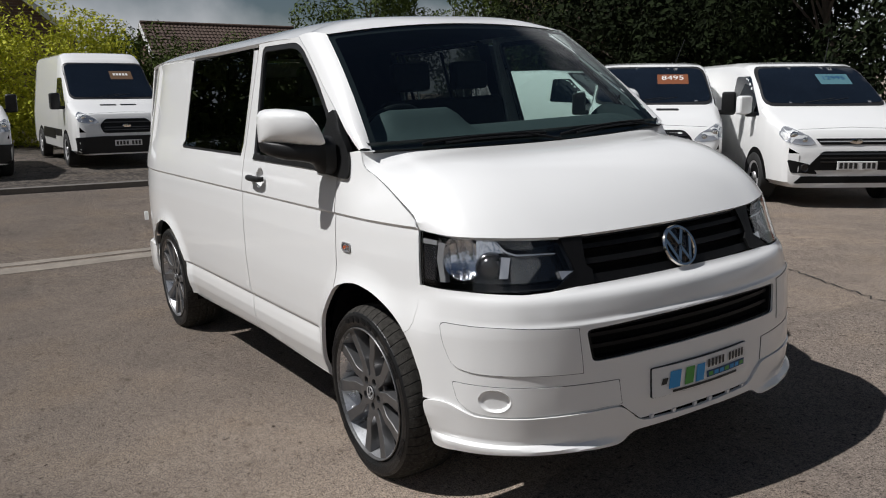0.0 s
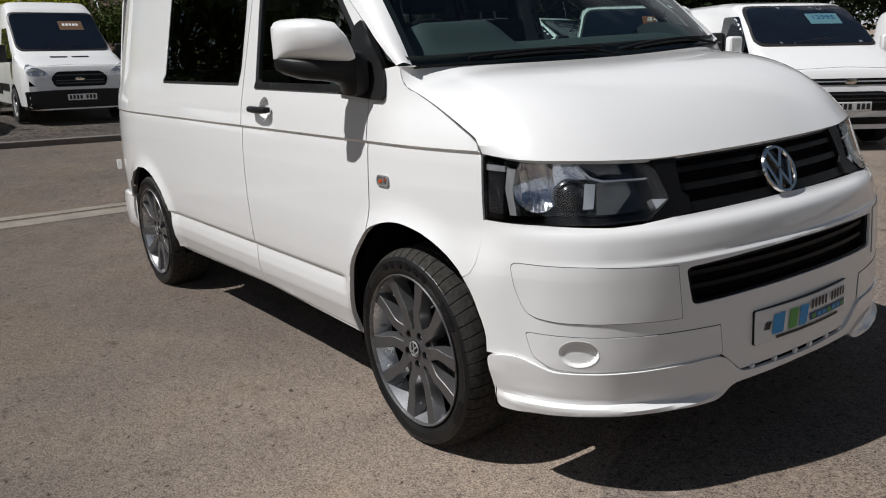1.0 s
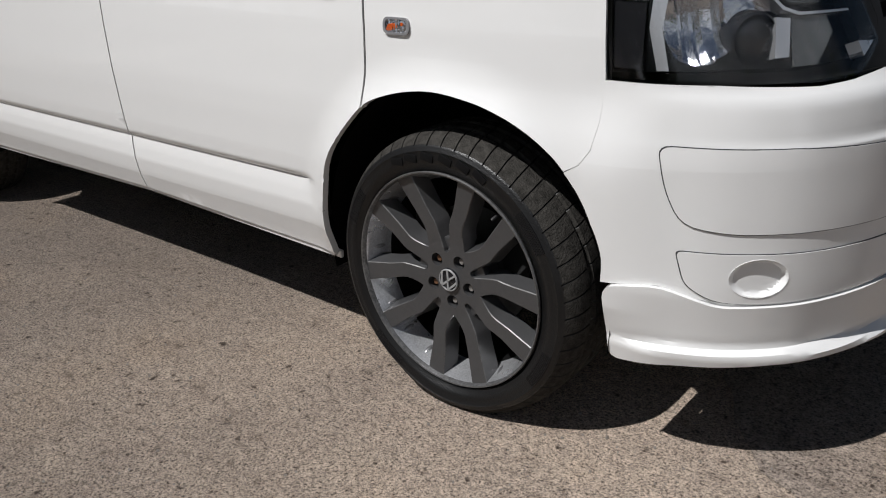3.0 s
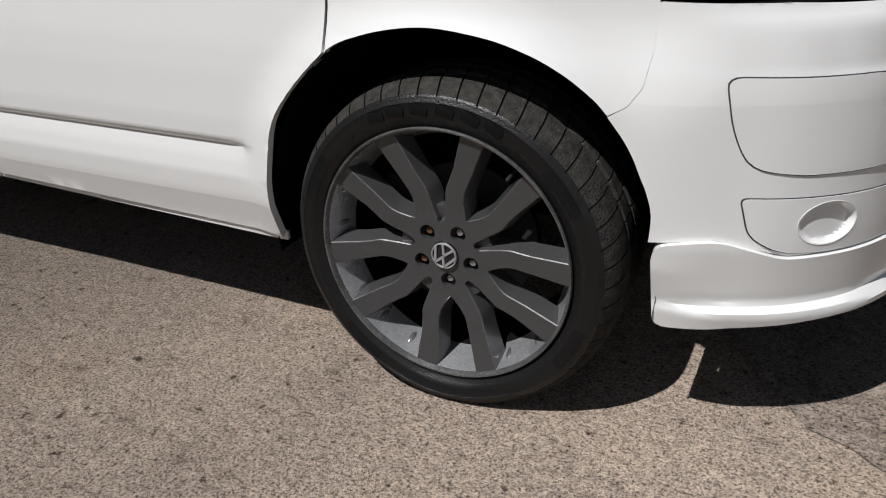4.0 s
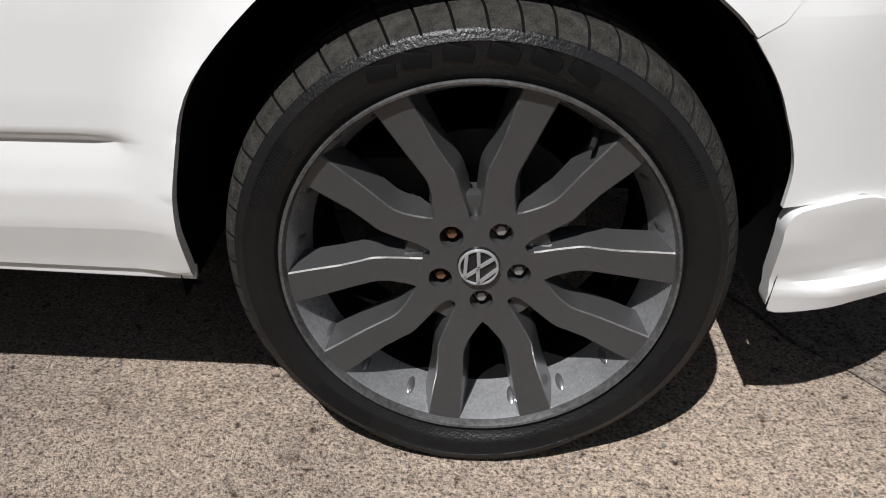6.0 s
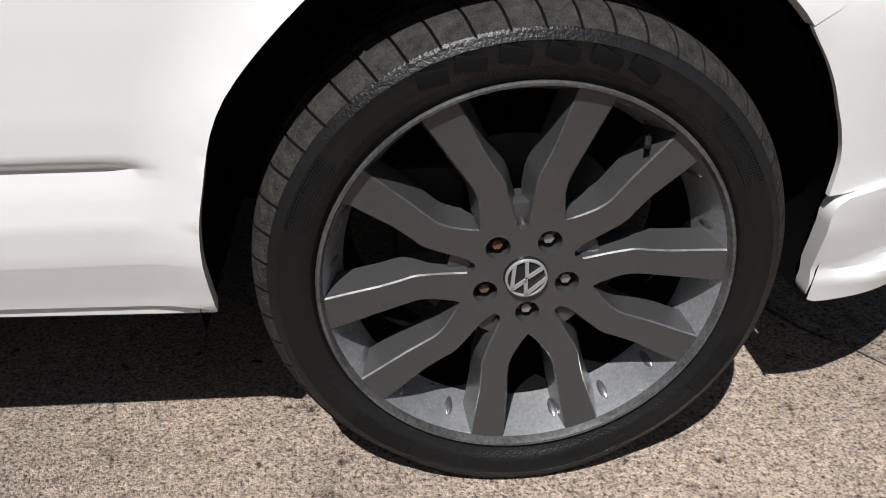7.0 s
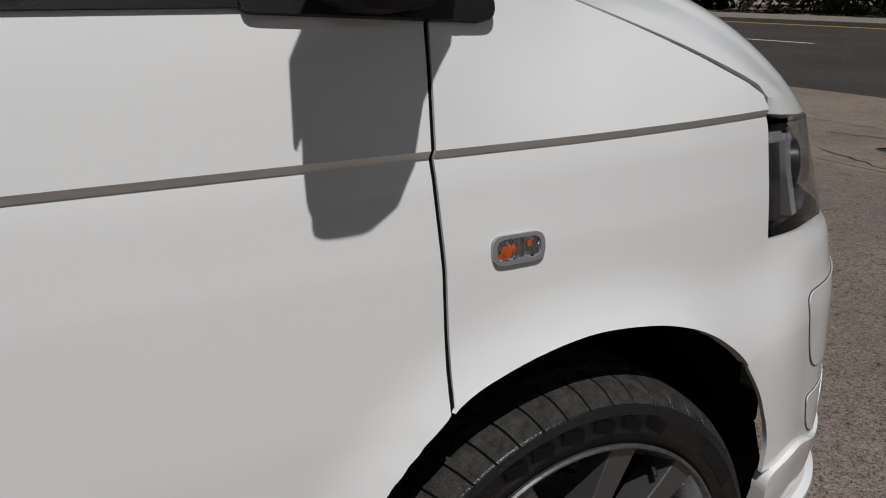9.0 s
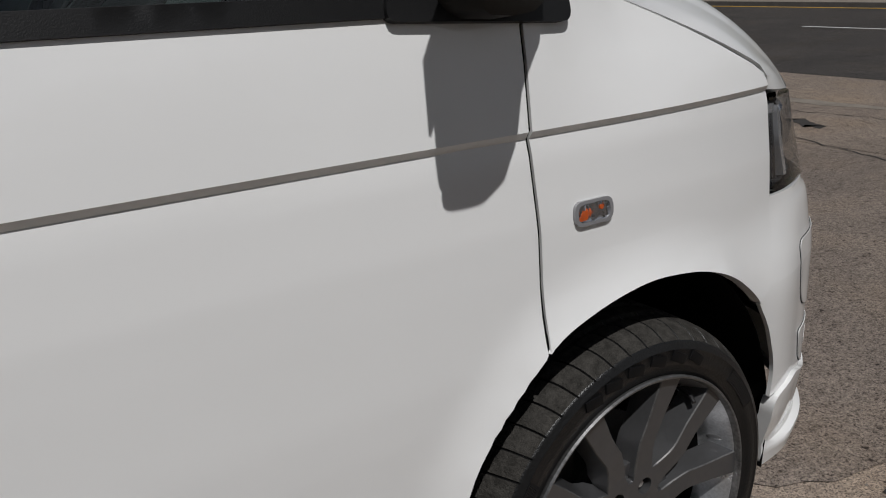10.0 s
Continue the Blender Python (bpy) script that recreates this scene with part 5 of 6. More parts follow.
    bm = tube([polar(0.252, 138, 0.03), polar(0.245, 138, 0.0), polar(0.238, 138, -0.010)], [0.005, 0.0045, 0.004], 8)
    part("valve", bm, SEALS, w)
    # moulded bars in place of the maker's mark, and hatched patches
    for i, d in enumerate((-24, -15.5, -6, 4, 13.5, 22.5)):
        c = Matrix.Rotation(radians(-(90 - d)), 4, "Y") @ Matrix.Translation((0.319, -0.0250, 0)) @ Matrix.Rotation(radians(16), 4, "Y")
        part("tyre_mark", boxed((0.019, 0.004, 0.038), c, 0.0014, 2), GRILLE, w)
    for mid in (36, 153, -28, -130):
        bm = bmesh.new()
        for k in range(-12, 13):
            c = Matrix.Rotation(radians(-(mid + k * 0.72)), 4, "Y") @ Matrix.Translation((0.3195, -0.0240, 0)) @ Matrix.Rotation(radians(14), 4, "Y")
            box(bm, (0.027, 0.003, 0.0016), c)
        for k in range(7):
            for q in range(-6, 7):
                c = Matrix.Rotation(radians(-(mid + q * 1.44)), 4, "Y") @ Matrix.Translation((0.308 + k * 0.004, -0.0243, 0))
                box(bm, (0.0012, 0.003, 0.0082), c)
        part("tyre_hatch", bm, HATCH, w)["kind"] = "stuff"
    return w


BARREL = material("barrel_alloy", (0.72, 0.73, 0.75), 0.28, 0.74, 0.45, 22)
# lighter alloy for the chamfers: paints the glint along the spoke edges
EDGE_GLINT = material("alloy_edge_glint", (0.21, 0.208, 0.205), 0.50, 0.7, 0.55, 40)
DIMPLE = material("dimple_alloy", (0.40, 0.40, 0.41), 0.3, 0.85, 0.3, 25)
DISC = material("brake_steel", (0.10, 0.10, 0.10), 0.5, 0.8, 0.3, 30)
RUSTY_DARK = material("caliper_iron", (0.035, 0.03, 0.026), 0.8, 0.2, 0.4, 40)
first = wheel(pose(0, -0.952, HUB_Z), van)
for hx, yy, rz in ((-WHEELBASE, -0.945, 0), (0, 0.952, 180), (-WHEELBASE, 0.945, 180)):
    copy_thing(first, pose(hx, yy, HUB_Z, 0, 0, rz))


# ---- forecourt and road ----
ROAD = ground_material("road_asphalt", (0.050, 0.048, 0.048), (0.034, 0.033, 0.033), (1.5, 1.45, 1.4), 180)
GRAVEL = ground_material("dark_gravel", (0.085, 0.077, 0.070), (0.045, 0.041, 0.038), (2.0, 1.9, 1.8), 28, 1.0)
CONCRETE = material("pale_concrete", (0.27, 0.235, 0.195), 0.9, 0, 0.5, 4, 0.5, 60)
KERB = material("kerb_stone", (0.16, 0.145, 0.13), 0.9, 0, 0.4, 5, 0.4, 60)
YELLOW = material("road_yellow", (0.55, 0.32, 0.03), 0.8, 0, 0.3, 6)
LINE = material("road_white", (0.62, 0.62, 0.60), 0.8, 0, 0.25, 6)


def slab(x0, x1, y0, y1, top, thick, mat, name, label, category, kind="", follow=False, n=24, lean=0.0):
    """A flat piece of ground, or one that follows the yard's fall."""
    bm = bmesh.new()
    rows = []
    for k in range(n + 1):
        y = y0 + (y1 - y0) * k / n
        d = lean * y + (0.012 * math.sin(7.1 * k) if lean else 0)
        ring = []
        for x, z in ((x0 + d, -thick), (x0 + d, 0), (x1 + d * 0.9, 0), (x1 + d * 0.9, -thick)):
            ring.append(bm.verts.new((x, y, top + z + (yard(x, y) if follow else 0))))
        rows.append(ring)
    for a, b in zip(rows, rows[1:]):
        for i in range(3):
            bm.faces.new((a[i], a[i + 1], b[i + 1], b[i]))
    bmesh.ops.recalc_face_normals(bm, faces=bm.faces)
    ob = part(name, bm, mat)
    return tagged(ob, label, category, kind=kind)


slab(7.85, 18.9, -60, 60, 0.006, 0.02, ROAD, "road", "smooth dark asphalt road beyond the forecourt", "road", "structure")
slab(18.9, 19.05, -60, 60, 0.11, 0.15, KERB, "kerb", "grey stone kerb along the road", "kerb", "structure")
slab(19.05, 21.6, -60, 60, 0.10, 0.15, CONCRETE, "pavement", "pale grey concrete pavement along the road", "pavement", "structure")
slab(18.45, 18.61, -60, 60, 0.0105, 0.004, YELLOW, "road_marking", "yellow painted line along the road's edge", "road marking")
for y in (-8.4, -2.4, 3.6, 9.6, 15.6, 21.6):
    slab(13.5, 13.6, y, y + 3.9, 0.0105, 0.004, LINE, "road_marking", "white dashed centre line of the road", "road marking", n=2)
for x, w in ((-6.29, 0.26), (-6.53, 0.15)):
    slab(x, x + w, -14, 0.6, 0.006, 0.01, CONCRETE, "concrete_strip", "pale worn concrete strip let into tarmac", "concrete strip", "structure", True, 40, 0.045)
slab(-12.05, -11.85, -14, 9, 0.09, 0.12, KERB, "kerb", "weathered grey kerb at the gravel's edge", "kerb", "structure", True, 40)
slab(-40, -12.05, -14, 12, 0.07, 0.1, GRAVEL, "gravel_bed", "dark loose gravel behind the kerb", "gravel", "structure", True, 40)
slab(4.6, 7.85, -60, 60, 0.004, 0.01, TARMAC, "apron", "worn tarmac apron along the road", "pavement", "structure", False, 60)

# newer, paler patch of tarmac
PATCH = ground_material("patched_tarmac", (0.200, 0.175, 0.158), (0.148, 0.130, 0.119), (1.7, 1.66, 1.6), 340.0, 0.8)
patch_edge = dense([(-0.15, 3.2), (-0.37, 1.9), (0.12, 0.5), (0.68, -0.72), (0.90, -0.86), (2.2, -1.15), (4.5, -1.4), (4.5, 7.0), (0.5, 7.0)], 0.12)
bm = bmesh.new()
patch_rng = random.Random(5)
bm.faces.new([bm.verts.new((x + patch_rng.uniform(-0.02, 0.02), y + patch_rng.uniform(-0.02, 0.02), 0.004)) for x, y in patch_edge])
bmesh.ops.triangulate(bm, faces=bm.faces)
bmesh.ops.subdivide_edges(bm, edges=[e for e in bm.edges if e.calc_length() > 1.2], cuts=3, use_grid_fill=True)
bmesh.ops.triangulate(bm, faces=bm.faces)
for v in bm.verts:
    v.co.z = 0.004 + yard(v.co.x, v.co.y)
bmesh.ops.recalc_face_normals(bm, faces=bm.faces)
tagged(part("tarmac_patch", bm, PATCH), "paler patch of newer tarmac in the forecourt", "tarmac patch", kind="structure")

# repaired trench, cracks and loose stones
CRACK = material("crack_dark", (0.035, 0.031, 0.028), 0.95)


def ribbon(pts, w, z, mat, name):
    bm = bmesh.new()
    rows = []
    for i, p in enumerate(pts):
        a, b = Vector(pts[max(0, i - 1)]), Vector(pts[min(len(pts) - 1, i + 1)])
        d = (b - a).normalized()
        n = Vector((-d.y, d.x))
        k = w * (0.6 + 0.8 * random.random())
        rows.append([bm.verts.new((p[0] + n.x * k * s, p[1] + n.y * k * s, z + yard(p[0], p[1]))) for s in (-0.5, 0.5)])
    for a, b in zip(rows, rows[1:]):
        bm.faces.new((a[0], a[1], b[1], b[0]))
    bmesh.ops.recalc_face_normals(bm, faces=bm.faces)
    return part(name, bm, mat, ground)


def wander(a, b, n, amount):
    a, b = Vector(a), Vector(b)
    return [tuple(a.lerp(b, k / n) + Vector((random.uniform(-1, 1), random.uniform(-1, 1))) * amount) for k in range(n + 1)]


for a, b in (((4.9, 2.5), (4.2, 0.2)), ((5.6, 3.0), (5.9, 1.0)), ((3.4, 2.2), (4.8, 2.7)), ((-1.2, 3.5), (-0.1, 3.05)), ((0.95, -0.95), (2.2, -0.55)), ((5.9, 4.6), (4.8, 2.7))):
    ribbon(wander(a, b, 22, 0.035), 0.014, 0.0075, CRACK, "crack")
ribbon(wander((6.1, 4.8), (6.5, -3.0), 30, 0.04), 0.16, 0.0065, CONCRETE, "trench_repair")
ribbon(wander((5.35, 2.25), (5.15, 1.9), 6, 0.04), 0.14, 0.0070, CRACK, "pothole")
STONE = material("loose_chipping", (0.30, 0.27, 0.24), 0.9, 0, 0.5, 40)
bm = bmesh.new()
rs = random.Random(7)
for k in range(2600):
    x, y = rs.uniform(-3.2, 2.4), rs.uniform(-2.4, -0.6) if k % 4 else rs.uniform(-0.6, 3.5)
    r = rs.choice((0.0022, 0.003, 0.004, 0.0055)) * rs.uniform(0.7, 1.2)
    m = Matrix.Translation((x, y, r * 0.35 + yard(x, y))) @ Euler((rs.uniform(0, 6), rs.uniform(0, 6), rs.uniform(0, 6))).to_matrix().to_4x4() @ Matrix.Diagonal((r, r * rs.uniform(0.6, 1), r * rs.uniform(0.5, 0.9), 1))
    vs = [bm.verts.new(m @ Vector(c)) for c in ((1, 0, 0), (-1, 0, 0), (0, 1, 0), (0, -1, 0), (0, 0, 1), (0, 0, -1))]
    for a, b, c in ((0, 2, 4), (2, 1, 4), (1, 3, 4), (3, 0, 4), (2, 0, 5), (1, 2, 5), (3, 1, 5), (0, 3, 5)):
        bm.faces.new((vs[a], vs[b], vs[c]))
tagged(part("loose_chippings", bm, STONE, None, "", 10), "small loose stone chippings scattered on tarmac", "gravel", kind="stuff")


# ---- parked vans ----
def writing(body, size, m, mat, parent, name="lettering"):
    cu = bpy.data.curves.new(name, "FONT")
    cu.body, cu.size, cu.extrude, cu.align_x, cu.align_y = body, size, 0.001, "CENTER", "CENTER"
    tmp = bpy.data.objects.new(name, cu)
    scene.collection.objects.link(tmp)
    me = bpy.data.meshes.new_from_object(tmp.evaluated_get(bpy.context.evaluated_depsgraph_get()))
    bpy.data.objects.remove(tmp)
    me.materials.clear()
    me.materials.append(mat)
    ob = new(name, me)
    ob.parent = parent
    ob.matrix_local = m
    return ob


# card colours dulled to paint in the dark tinted glass over them
RUSSET = material("brown_card", (0.12, 0.062, 0.028), 0.6, 0, 0.1, 8)
ORANGE = material("orange_card", (0.19, 0.055, 0.016), 0.6, 0, 0.1, 8)
CYAN = material("blue_card", (0.07, 0.17, 0.20), 0.6, 0, 0.1, 8)
FARGLASS = material("van_glass", (0.008, 0.012, 0.019), 0.03, 0, 0.5, 2.0, coat=0.6)
TYREFAR = material("van_tyre", (0.02, 0.02, 0.02), 0.8, 0, 0.3, 15)
RIMFAR = material("van_rim", (0.60, 0.60, 0.61), 0.40, 0.5, 0.2, 12)


def parked_van(m, label, high, low_black, price=None, card=None, text_size=0.14):
    """A white van seen from the front: lofted shell with lamps, grille, glass, mirrors and wheels."""
    v = thing("parked_van", m, label, "van", "parked vans")
    H, W = (2.36, 1.0) if high else (1.97, 0.97)
    if high:
        st = [(1.02, 0.72, 0.80), (1.00, 0.92, 0.88), (0.90, 1.08, 0.94), (0.62, 1.17, 0.98), (0.30, 1.27, 1.0), (0.08, 1.36, 1.0), (-0.40, 1.74, 0.99), (-0.72, 2.00, 0.985), (-0.95, 2.22, 0.98), (-1.25, 2.36, 0.98), (-1.7, H, 0.98), (-4.2, H, 0.98), (-4.5, H - 0.06, 0.96), (-4.58, H - 0.35, 0.93)]
    else:
        st = [(0.98, 0.70, 0.78), (0.96, 0.90, 0.87), (0.86, 1.02, 0.94), (0.60, 1.12, 0.98), (0.30, 1.22, 1.0), (0.05, 1.31, 1.0), (-0.40, 1.62, 0.985), (-0.78, 1.84, 0.98), (-1.05, 1.93, 0.98), (-1.6, H, 0.98), (-3.6, H, 0.98), (-3.9, H - 0.06, 0.96), (-3.97, H - 0.35, 0.93)]
    xs = span(st[-1][0], st[0][0], 0.06)
    px = [q[0] for q in st][::-1]
    bm = bmesh.new()
    rings = []
    for x in xs[::-1]:
        zt, w = float(np.interp(x, px, [q[1] for q in st][::-1])), W * float(np.interp(x, px, [q[2] for q in st][::-1]))
        sh = max(0.0, zt - 1.15)
        half = [(0.90 * w, 0.27), (0.985 * w, 0.34), (w, 0.48), (w, 0.72), (w * 0.995, min(0.95, zt - 0.16)), (w * 0.985, min(1.10, zt - 0.10)), (w * (0.975 - 0.11 * sh), zt - 0.14 if sh > 0.2 else zt - 0.07), (w * (0.94 - 0.115 * sh), zt - 0.06 if sh > 0.2 else zt - 0.04), (w * (0.86 - 0.11 * sh), zt - 0.018), (w * 0.55, zt - 0.004), (0, zt)]
        ring = half + [(-y, z) for y, z in half[-2::-1]]
        rings.append([bm.verts.new((x, y, z)) for y, z in ring])
    for a, b in zip(rings, rings[1:]):
        for i in range(len(a) - 1):
            bm.faces.new((a[i], a[i + 1], b[i + 1], b[i]))
    bm.faces.new(rings[0])
    bm.faces.new(rings[-1][::-1])
    bmesh.ops.recalc_face_normals(bm, faces=bm.faces)
    tree = BVHTree.FromBMesh(bm)
    part("body", bm, PAINT, v, "", 28)

    def face(y, z):
        hit = tree.ray_cast(Vector((3, y, z)), Vector((-1, 0, 0)))[0]
        return tuple(hit) if hit else (-1.2, y, z)

    def flank(s):
        def f(x, z):
            hit = tree.ray_cast(Vector((x, 3 * s, z)), Vector((0, -s, 0)))[0]
            return tuple(hit) if hit else (x, 0.9 * s, z)
        return f

    YS, ZS = span(-1, 1, 0.07), span(0.2, 2.5, 0.07)

    def on_front(nm, o, mat, lift=0.006, depth=0.012, parent=v, lab=""):
        return part(nm, panel(o, face, YS, ZS, depth=depth, lift=lift, step=0.04), mat, parent, lab)

    zb, zt, wt = (1.385, 2.10, 0.80) if high else (1.335, 1.85, 0.74)
    on_front("windscreen_seal", rounded([(-0.87, zb - 0.02), (0.87, zb - 0.02), (wt + 0.02, zt + 0.03), (-wt - 0.02, zt + 0.03)], 0.13), SEALS, 0.010, 0.014)
    on_front("windscreen", rounded([(-0.84, zb + 0.02), (0, zb - 0.005), (0.84, zb + 0.02), (wt - 0.01, zt - 0.01), (0, zt + 0.012), (-wt + 0.01, zt - 0.01)], [0.11, 0.2, 0.11, 0.10, 0.2, 0.10]), FARGLASS, 0.015, 0.010)
    part("bonnet_gap", tube([Vector(face(-0.84 + 0.168 * k, 1.02 + (0.06 if high else 0.0) + 0.06 * (1 - abs(k - 5) / 5) * 0.5)) for k in range(11)], 0.004, 4), GAPDARK, v)
    for s in (-1, 1):
        fl = flank(s)
        wtop = 1.82 if high else 1.74
        o = rounded([(-1.25, 1.22), (-0.02, 1.18), (-0.30, 1.42), (-0.72, wtop), (-1.22, wtop)], 0.05)
        part("cab_window", panel(o, fl, span(-1.4, 0.2, 0.08), ZS, depth=0.01, lift=0.004, step=0.05, flip=s > 0), FARGLASS, v)
        part("rub_strip", panel([(-1.3, 0.60), (-0.50, 0.60), (-0.50, 0.74), (-1.3, 0.74)] if low_black else [(-1.4, 0.52), (-0.5, 0.52), (-0.5, 0.56), (-1.4, 0.56)], fl, span(-1.4, -0.4, 0.1), ZS, depth=0.02, lift=0.012, step=0.05, flip=s > 0), PLASTIC if low_black else PAINT, v)
        part("rub_strip", panel([(-2.9, 0.52), (-1.36, 0.52), (-1.36, 0.74), (-2.9, 0.74)] if low_black else [(-2.7, 0.52), (-1.5, 0.52), (-1.5, 0.56), (-2.7, 0.56)], fl, span(-3, -1.2, 0.1), ZS, depth=0.02, lift=0.012, step=0.05, flip=s > 0), PLASTIC if low_black else PAINT, v)
        for hx in (0.0, -3.3 if high else -2.93):
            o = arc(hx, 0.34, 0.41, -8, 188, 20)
            # flat black sheet on the flank, painted in place of the shaded hollow
            part("wheel_arch", panel(o, fl, span(hx - 0.5, hx + 0.5, 0.1), ZS, depth=0.01, lift=0.003, step=0.05, flip=s > 0), LINER_SHADE, v)
            bm = lathe([(0.20, 0.03), (0.22, 0.0), (0.30, -0.012), (0.325, 0.0), (0.34, 0.03), (0.34, 0.20), (0.2, 0.21)], 32)
            wh = part("wheel", bm, TYREFAR, v)
            wh.matrix_local = pose(hx, s * W * 0.99 + s * 0.022, 0.34, 0, 0, 0 if s < 0 else 180)
            part("rim", lathe([(0.001, 0.01), (0.05, 0.005), (0.07, 0.03), (0.16, 0.025), (0.19, 0.01), (0.215, 0.004), (0.22, 0.03)], 24), RIMFAR, wh)
            for k in range(6):
                part("rim_slot", boxed((0.085, 0.012, 0.045), Matrix.Rotation(radians(60 * k), 4, "Y") @ Matrix.Translation((0.13, 0.024, 0)), 0.004, 1), LINER_SHADE, wh)
        # mirror
        mm = Matrix.Translation((-0.18, s * (W + 0.13), 1.33)) @ Matrix.Rotation(s * radians(-12), 4, "Z")
        mir = part("door_mirror", boxed((0.14, 0.20, 0.34 if low_black else 0.27), mm, 0.05, 3), PLASTIC if low_black else PAINT, v)
        part("mirror_arm", boxed((0.10, 0.16, 0.07), Matrix.Translation((-0.18, s * (W + 0.02), 1.20)), 0.02), PLASTIC, mir)
        # headlight
        hz = 0.06 if high else 0.0
        o = [(s * 0.93, 0.98 + hz), (s * 0.86, 1.07 + hz), (s * 0.60, 0.93 + hz), (s * 0.52, 0.84 + hz), (s * 0.66, 0.82 + hz), (s * 0.90, 0.86 + hz)]
        o = rounded(o if s > 0 else o[::-1], 0.04)
        hl = on_front("headlight", o, LENS, 0.014, 0.01)
        on_front("lamp_back", o, LAMPCHROME, 0.004, 0.01, hl)
        for yy, zz, rr in ((0.80, 0.95 + hz, 0.055), (0.67, 0.885 + hz, 0.045)):
            bm = bmesh.new()
            bmesh.ops.create_uvsphere(bm, u_segments=14, v_segments=8, radius=rr, matrix=Matrix.Translation(Vector(face(s * yy, zz)) + Vector((-0.005, 0, 0))) @ Matrix.Diagonal((0.35, 1, 1, 1)))
            part("lamp_bowl", bm, CHROME, hl)
        if not low_black:
            o = [(s * 0.88, 0.64), (s * 0.62, 0.58), (s * 0.50, 0.45), (s * 0.84, 0.47)]
            fg = on_front("fog_surround", rounded(o if s < 0 else o[::-1], 0.03), GRILLE, 0.008)
            bm = lathe([(0.055, 0.0), (0.05, 0.012), (0.04, 0.004), (0.001, 0.004)], 20, "X")
            bm.transform(Matrix.Translation(Vector(face(s * 0.68, 0.53)) + Vector((0.008, 0, 0))))
            part("fog_lamp", bm, BLACKOUT, fg)
    if low_black:
        g0 = on_front("grille", rounded([(-0.46, 0.70), (0.46, 0.70), (0.52, 0.86), (0.40, 0.98), (-0.40, 0.98), (-0.52, 0.86)], 0.06), GRILLE, 0.008)
        on_front("bumper", rounded([(-0.93, 0.30), (0.93, 0.30), (0.95, 0.62), (0.5, 0.64), (-0.5, 0.64), (-0.95, 0.62)], 0.03), PLASTIC, 0.02, 0.03)
        for z in (0.75, 0.80, 0.90):
            on_front("slat", [(-0.44, z), (0.44, z), (0.44, z + 0.02), (-0.44, z + 0.02)], BLACKOUT, 0.016, 0.01, g0)
        for s in (-1, 1):
            on_front("bonnet_slot", rounded([(s * 0.2 - 0.16, 1.235), (s * 0.2 + 0.16, 1.235), (s * 0.2 + 0.16, 1.26), (s * 0.2 - 0.16, 1.26)], 0.01), PLASTIC, 0.004)
    else:
        g0 = on_front("grille", rounded([(-0.46, 0.83), (0.46, 0.83), (0.53, 0.91), (-0.53, 0.91)], 0.015), GRILLE, 0.008)
        on_front("chrome_bar", [(-0.48, 0.862), (0.48, 0.862), (0.49, 0.878), (-0.49, 0.878)], CHROME, 0.016, 0.01, g0)
        g1 = on_front("lower_grille", rounded([(-0.60, 0.50), (0.60, 0.50), (0.62, 0.57), (0.44, 0.745), (-0.44, 0.745), (-0.62, 0.57)], 0.04), GRILLE, 0.010)
        for z in (0.60, 0.65, 0.70):
            on_front("slat", [(-0.48, z), (0.48, z), (0.48, z + 0.018), (-0.48, z + 0.018)], BLACKOUT, 0.018, 0.01, g1)
        on_front("bumper_intake", rounded([(-0.80, 0.33), (0.80, 0.33), (0.72, 0.42), (-0.72, 0.42)], 0.02), GRILLE, 0.008)
    bz = 0.84 if low_black else 0.87
    bm = lathe([(0.001, 0.012), (0.06, 0.010), (0.07, 0.0)], 24, "X")
    bm.transform(Matrix.Translation(Vector(face(0, bz)) + Vector((0.012, 0, 0))) @ Matrix.Diagonal((1, 1.25, 0.55, 1)))
    part("badge", bm, CHROME, v)
    pz = 0.50 if low_black else 0.56
    p0 = Vector(face(0, pz)) + Vector((0.035, 0, 0))
    pl = part("number_plate", boxed((0.012, 0.53, 0.115), Matrix.Translation(p0), 0.004, 1), WHITE, v)
    for k in range(7):
        part("plate_mark", boxed((0.004, 0.042, 0.075), Matrix.Translation(p0 + Vector((0.007, -0.215 + k * 0.064 + (0.045 if k > 3 else 0), 0)))), BLACK, pl)
    # price card behind the screen
    if card:
        cz, cy = (1.86, 0.30) if high else (1.68, 0.30)
        q = Vector(face(cy, cz))
        q2 = Vector(face(cy, cz - 0.1))
        ang = math.atan2(q2.x - q.x, 0.1)
        cm = Matrix.Translation(q + Vector((0.012, 0, 0.01))) @ Matrix.Rotation(-ang, 4, "Y")
        cb = part("price_card", boxed((0.006, 0.46, 0.28), cm, 0.002, 1), card, v, "card with price behind the windscreen")
        if price:
            writing(price, text_size, cm @ Matrix.Translation((0.006, 0, 0.03)) @ Euler((radians(90), 0, radians(90))).to_matrix().to_4x4(), WHITE if card is ORANGE else NAVY, cb)
        else:
            for k in range(5):
                part("card_mark", boxed((0.004, 0.045, 0.07), cm @ Matrix.Translation((0.006, -0.14 + k * 0.065, 0.02))), WHITE, cb)
    for s in (-1, 1):
        pts = [Vector(face(s * 0.1 + 0.30 + k * 0.09 - 0.5, zb + 0.02 + 0.012 * k)) + Vector((0.014, 0, 0.004)) for k in range(6)]
        part("wiper", tube(pts, 0.010, 5), PLASTIC, v)
    if not high:
        part("aerial", tube([(-0.95, 0.35, 1.93), (-1.05, 0.42, 2.12), (-1.18, 0.50, 2.32)], 0.006, 5), PLASTIC, v)
    return v


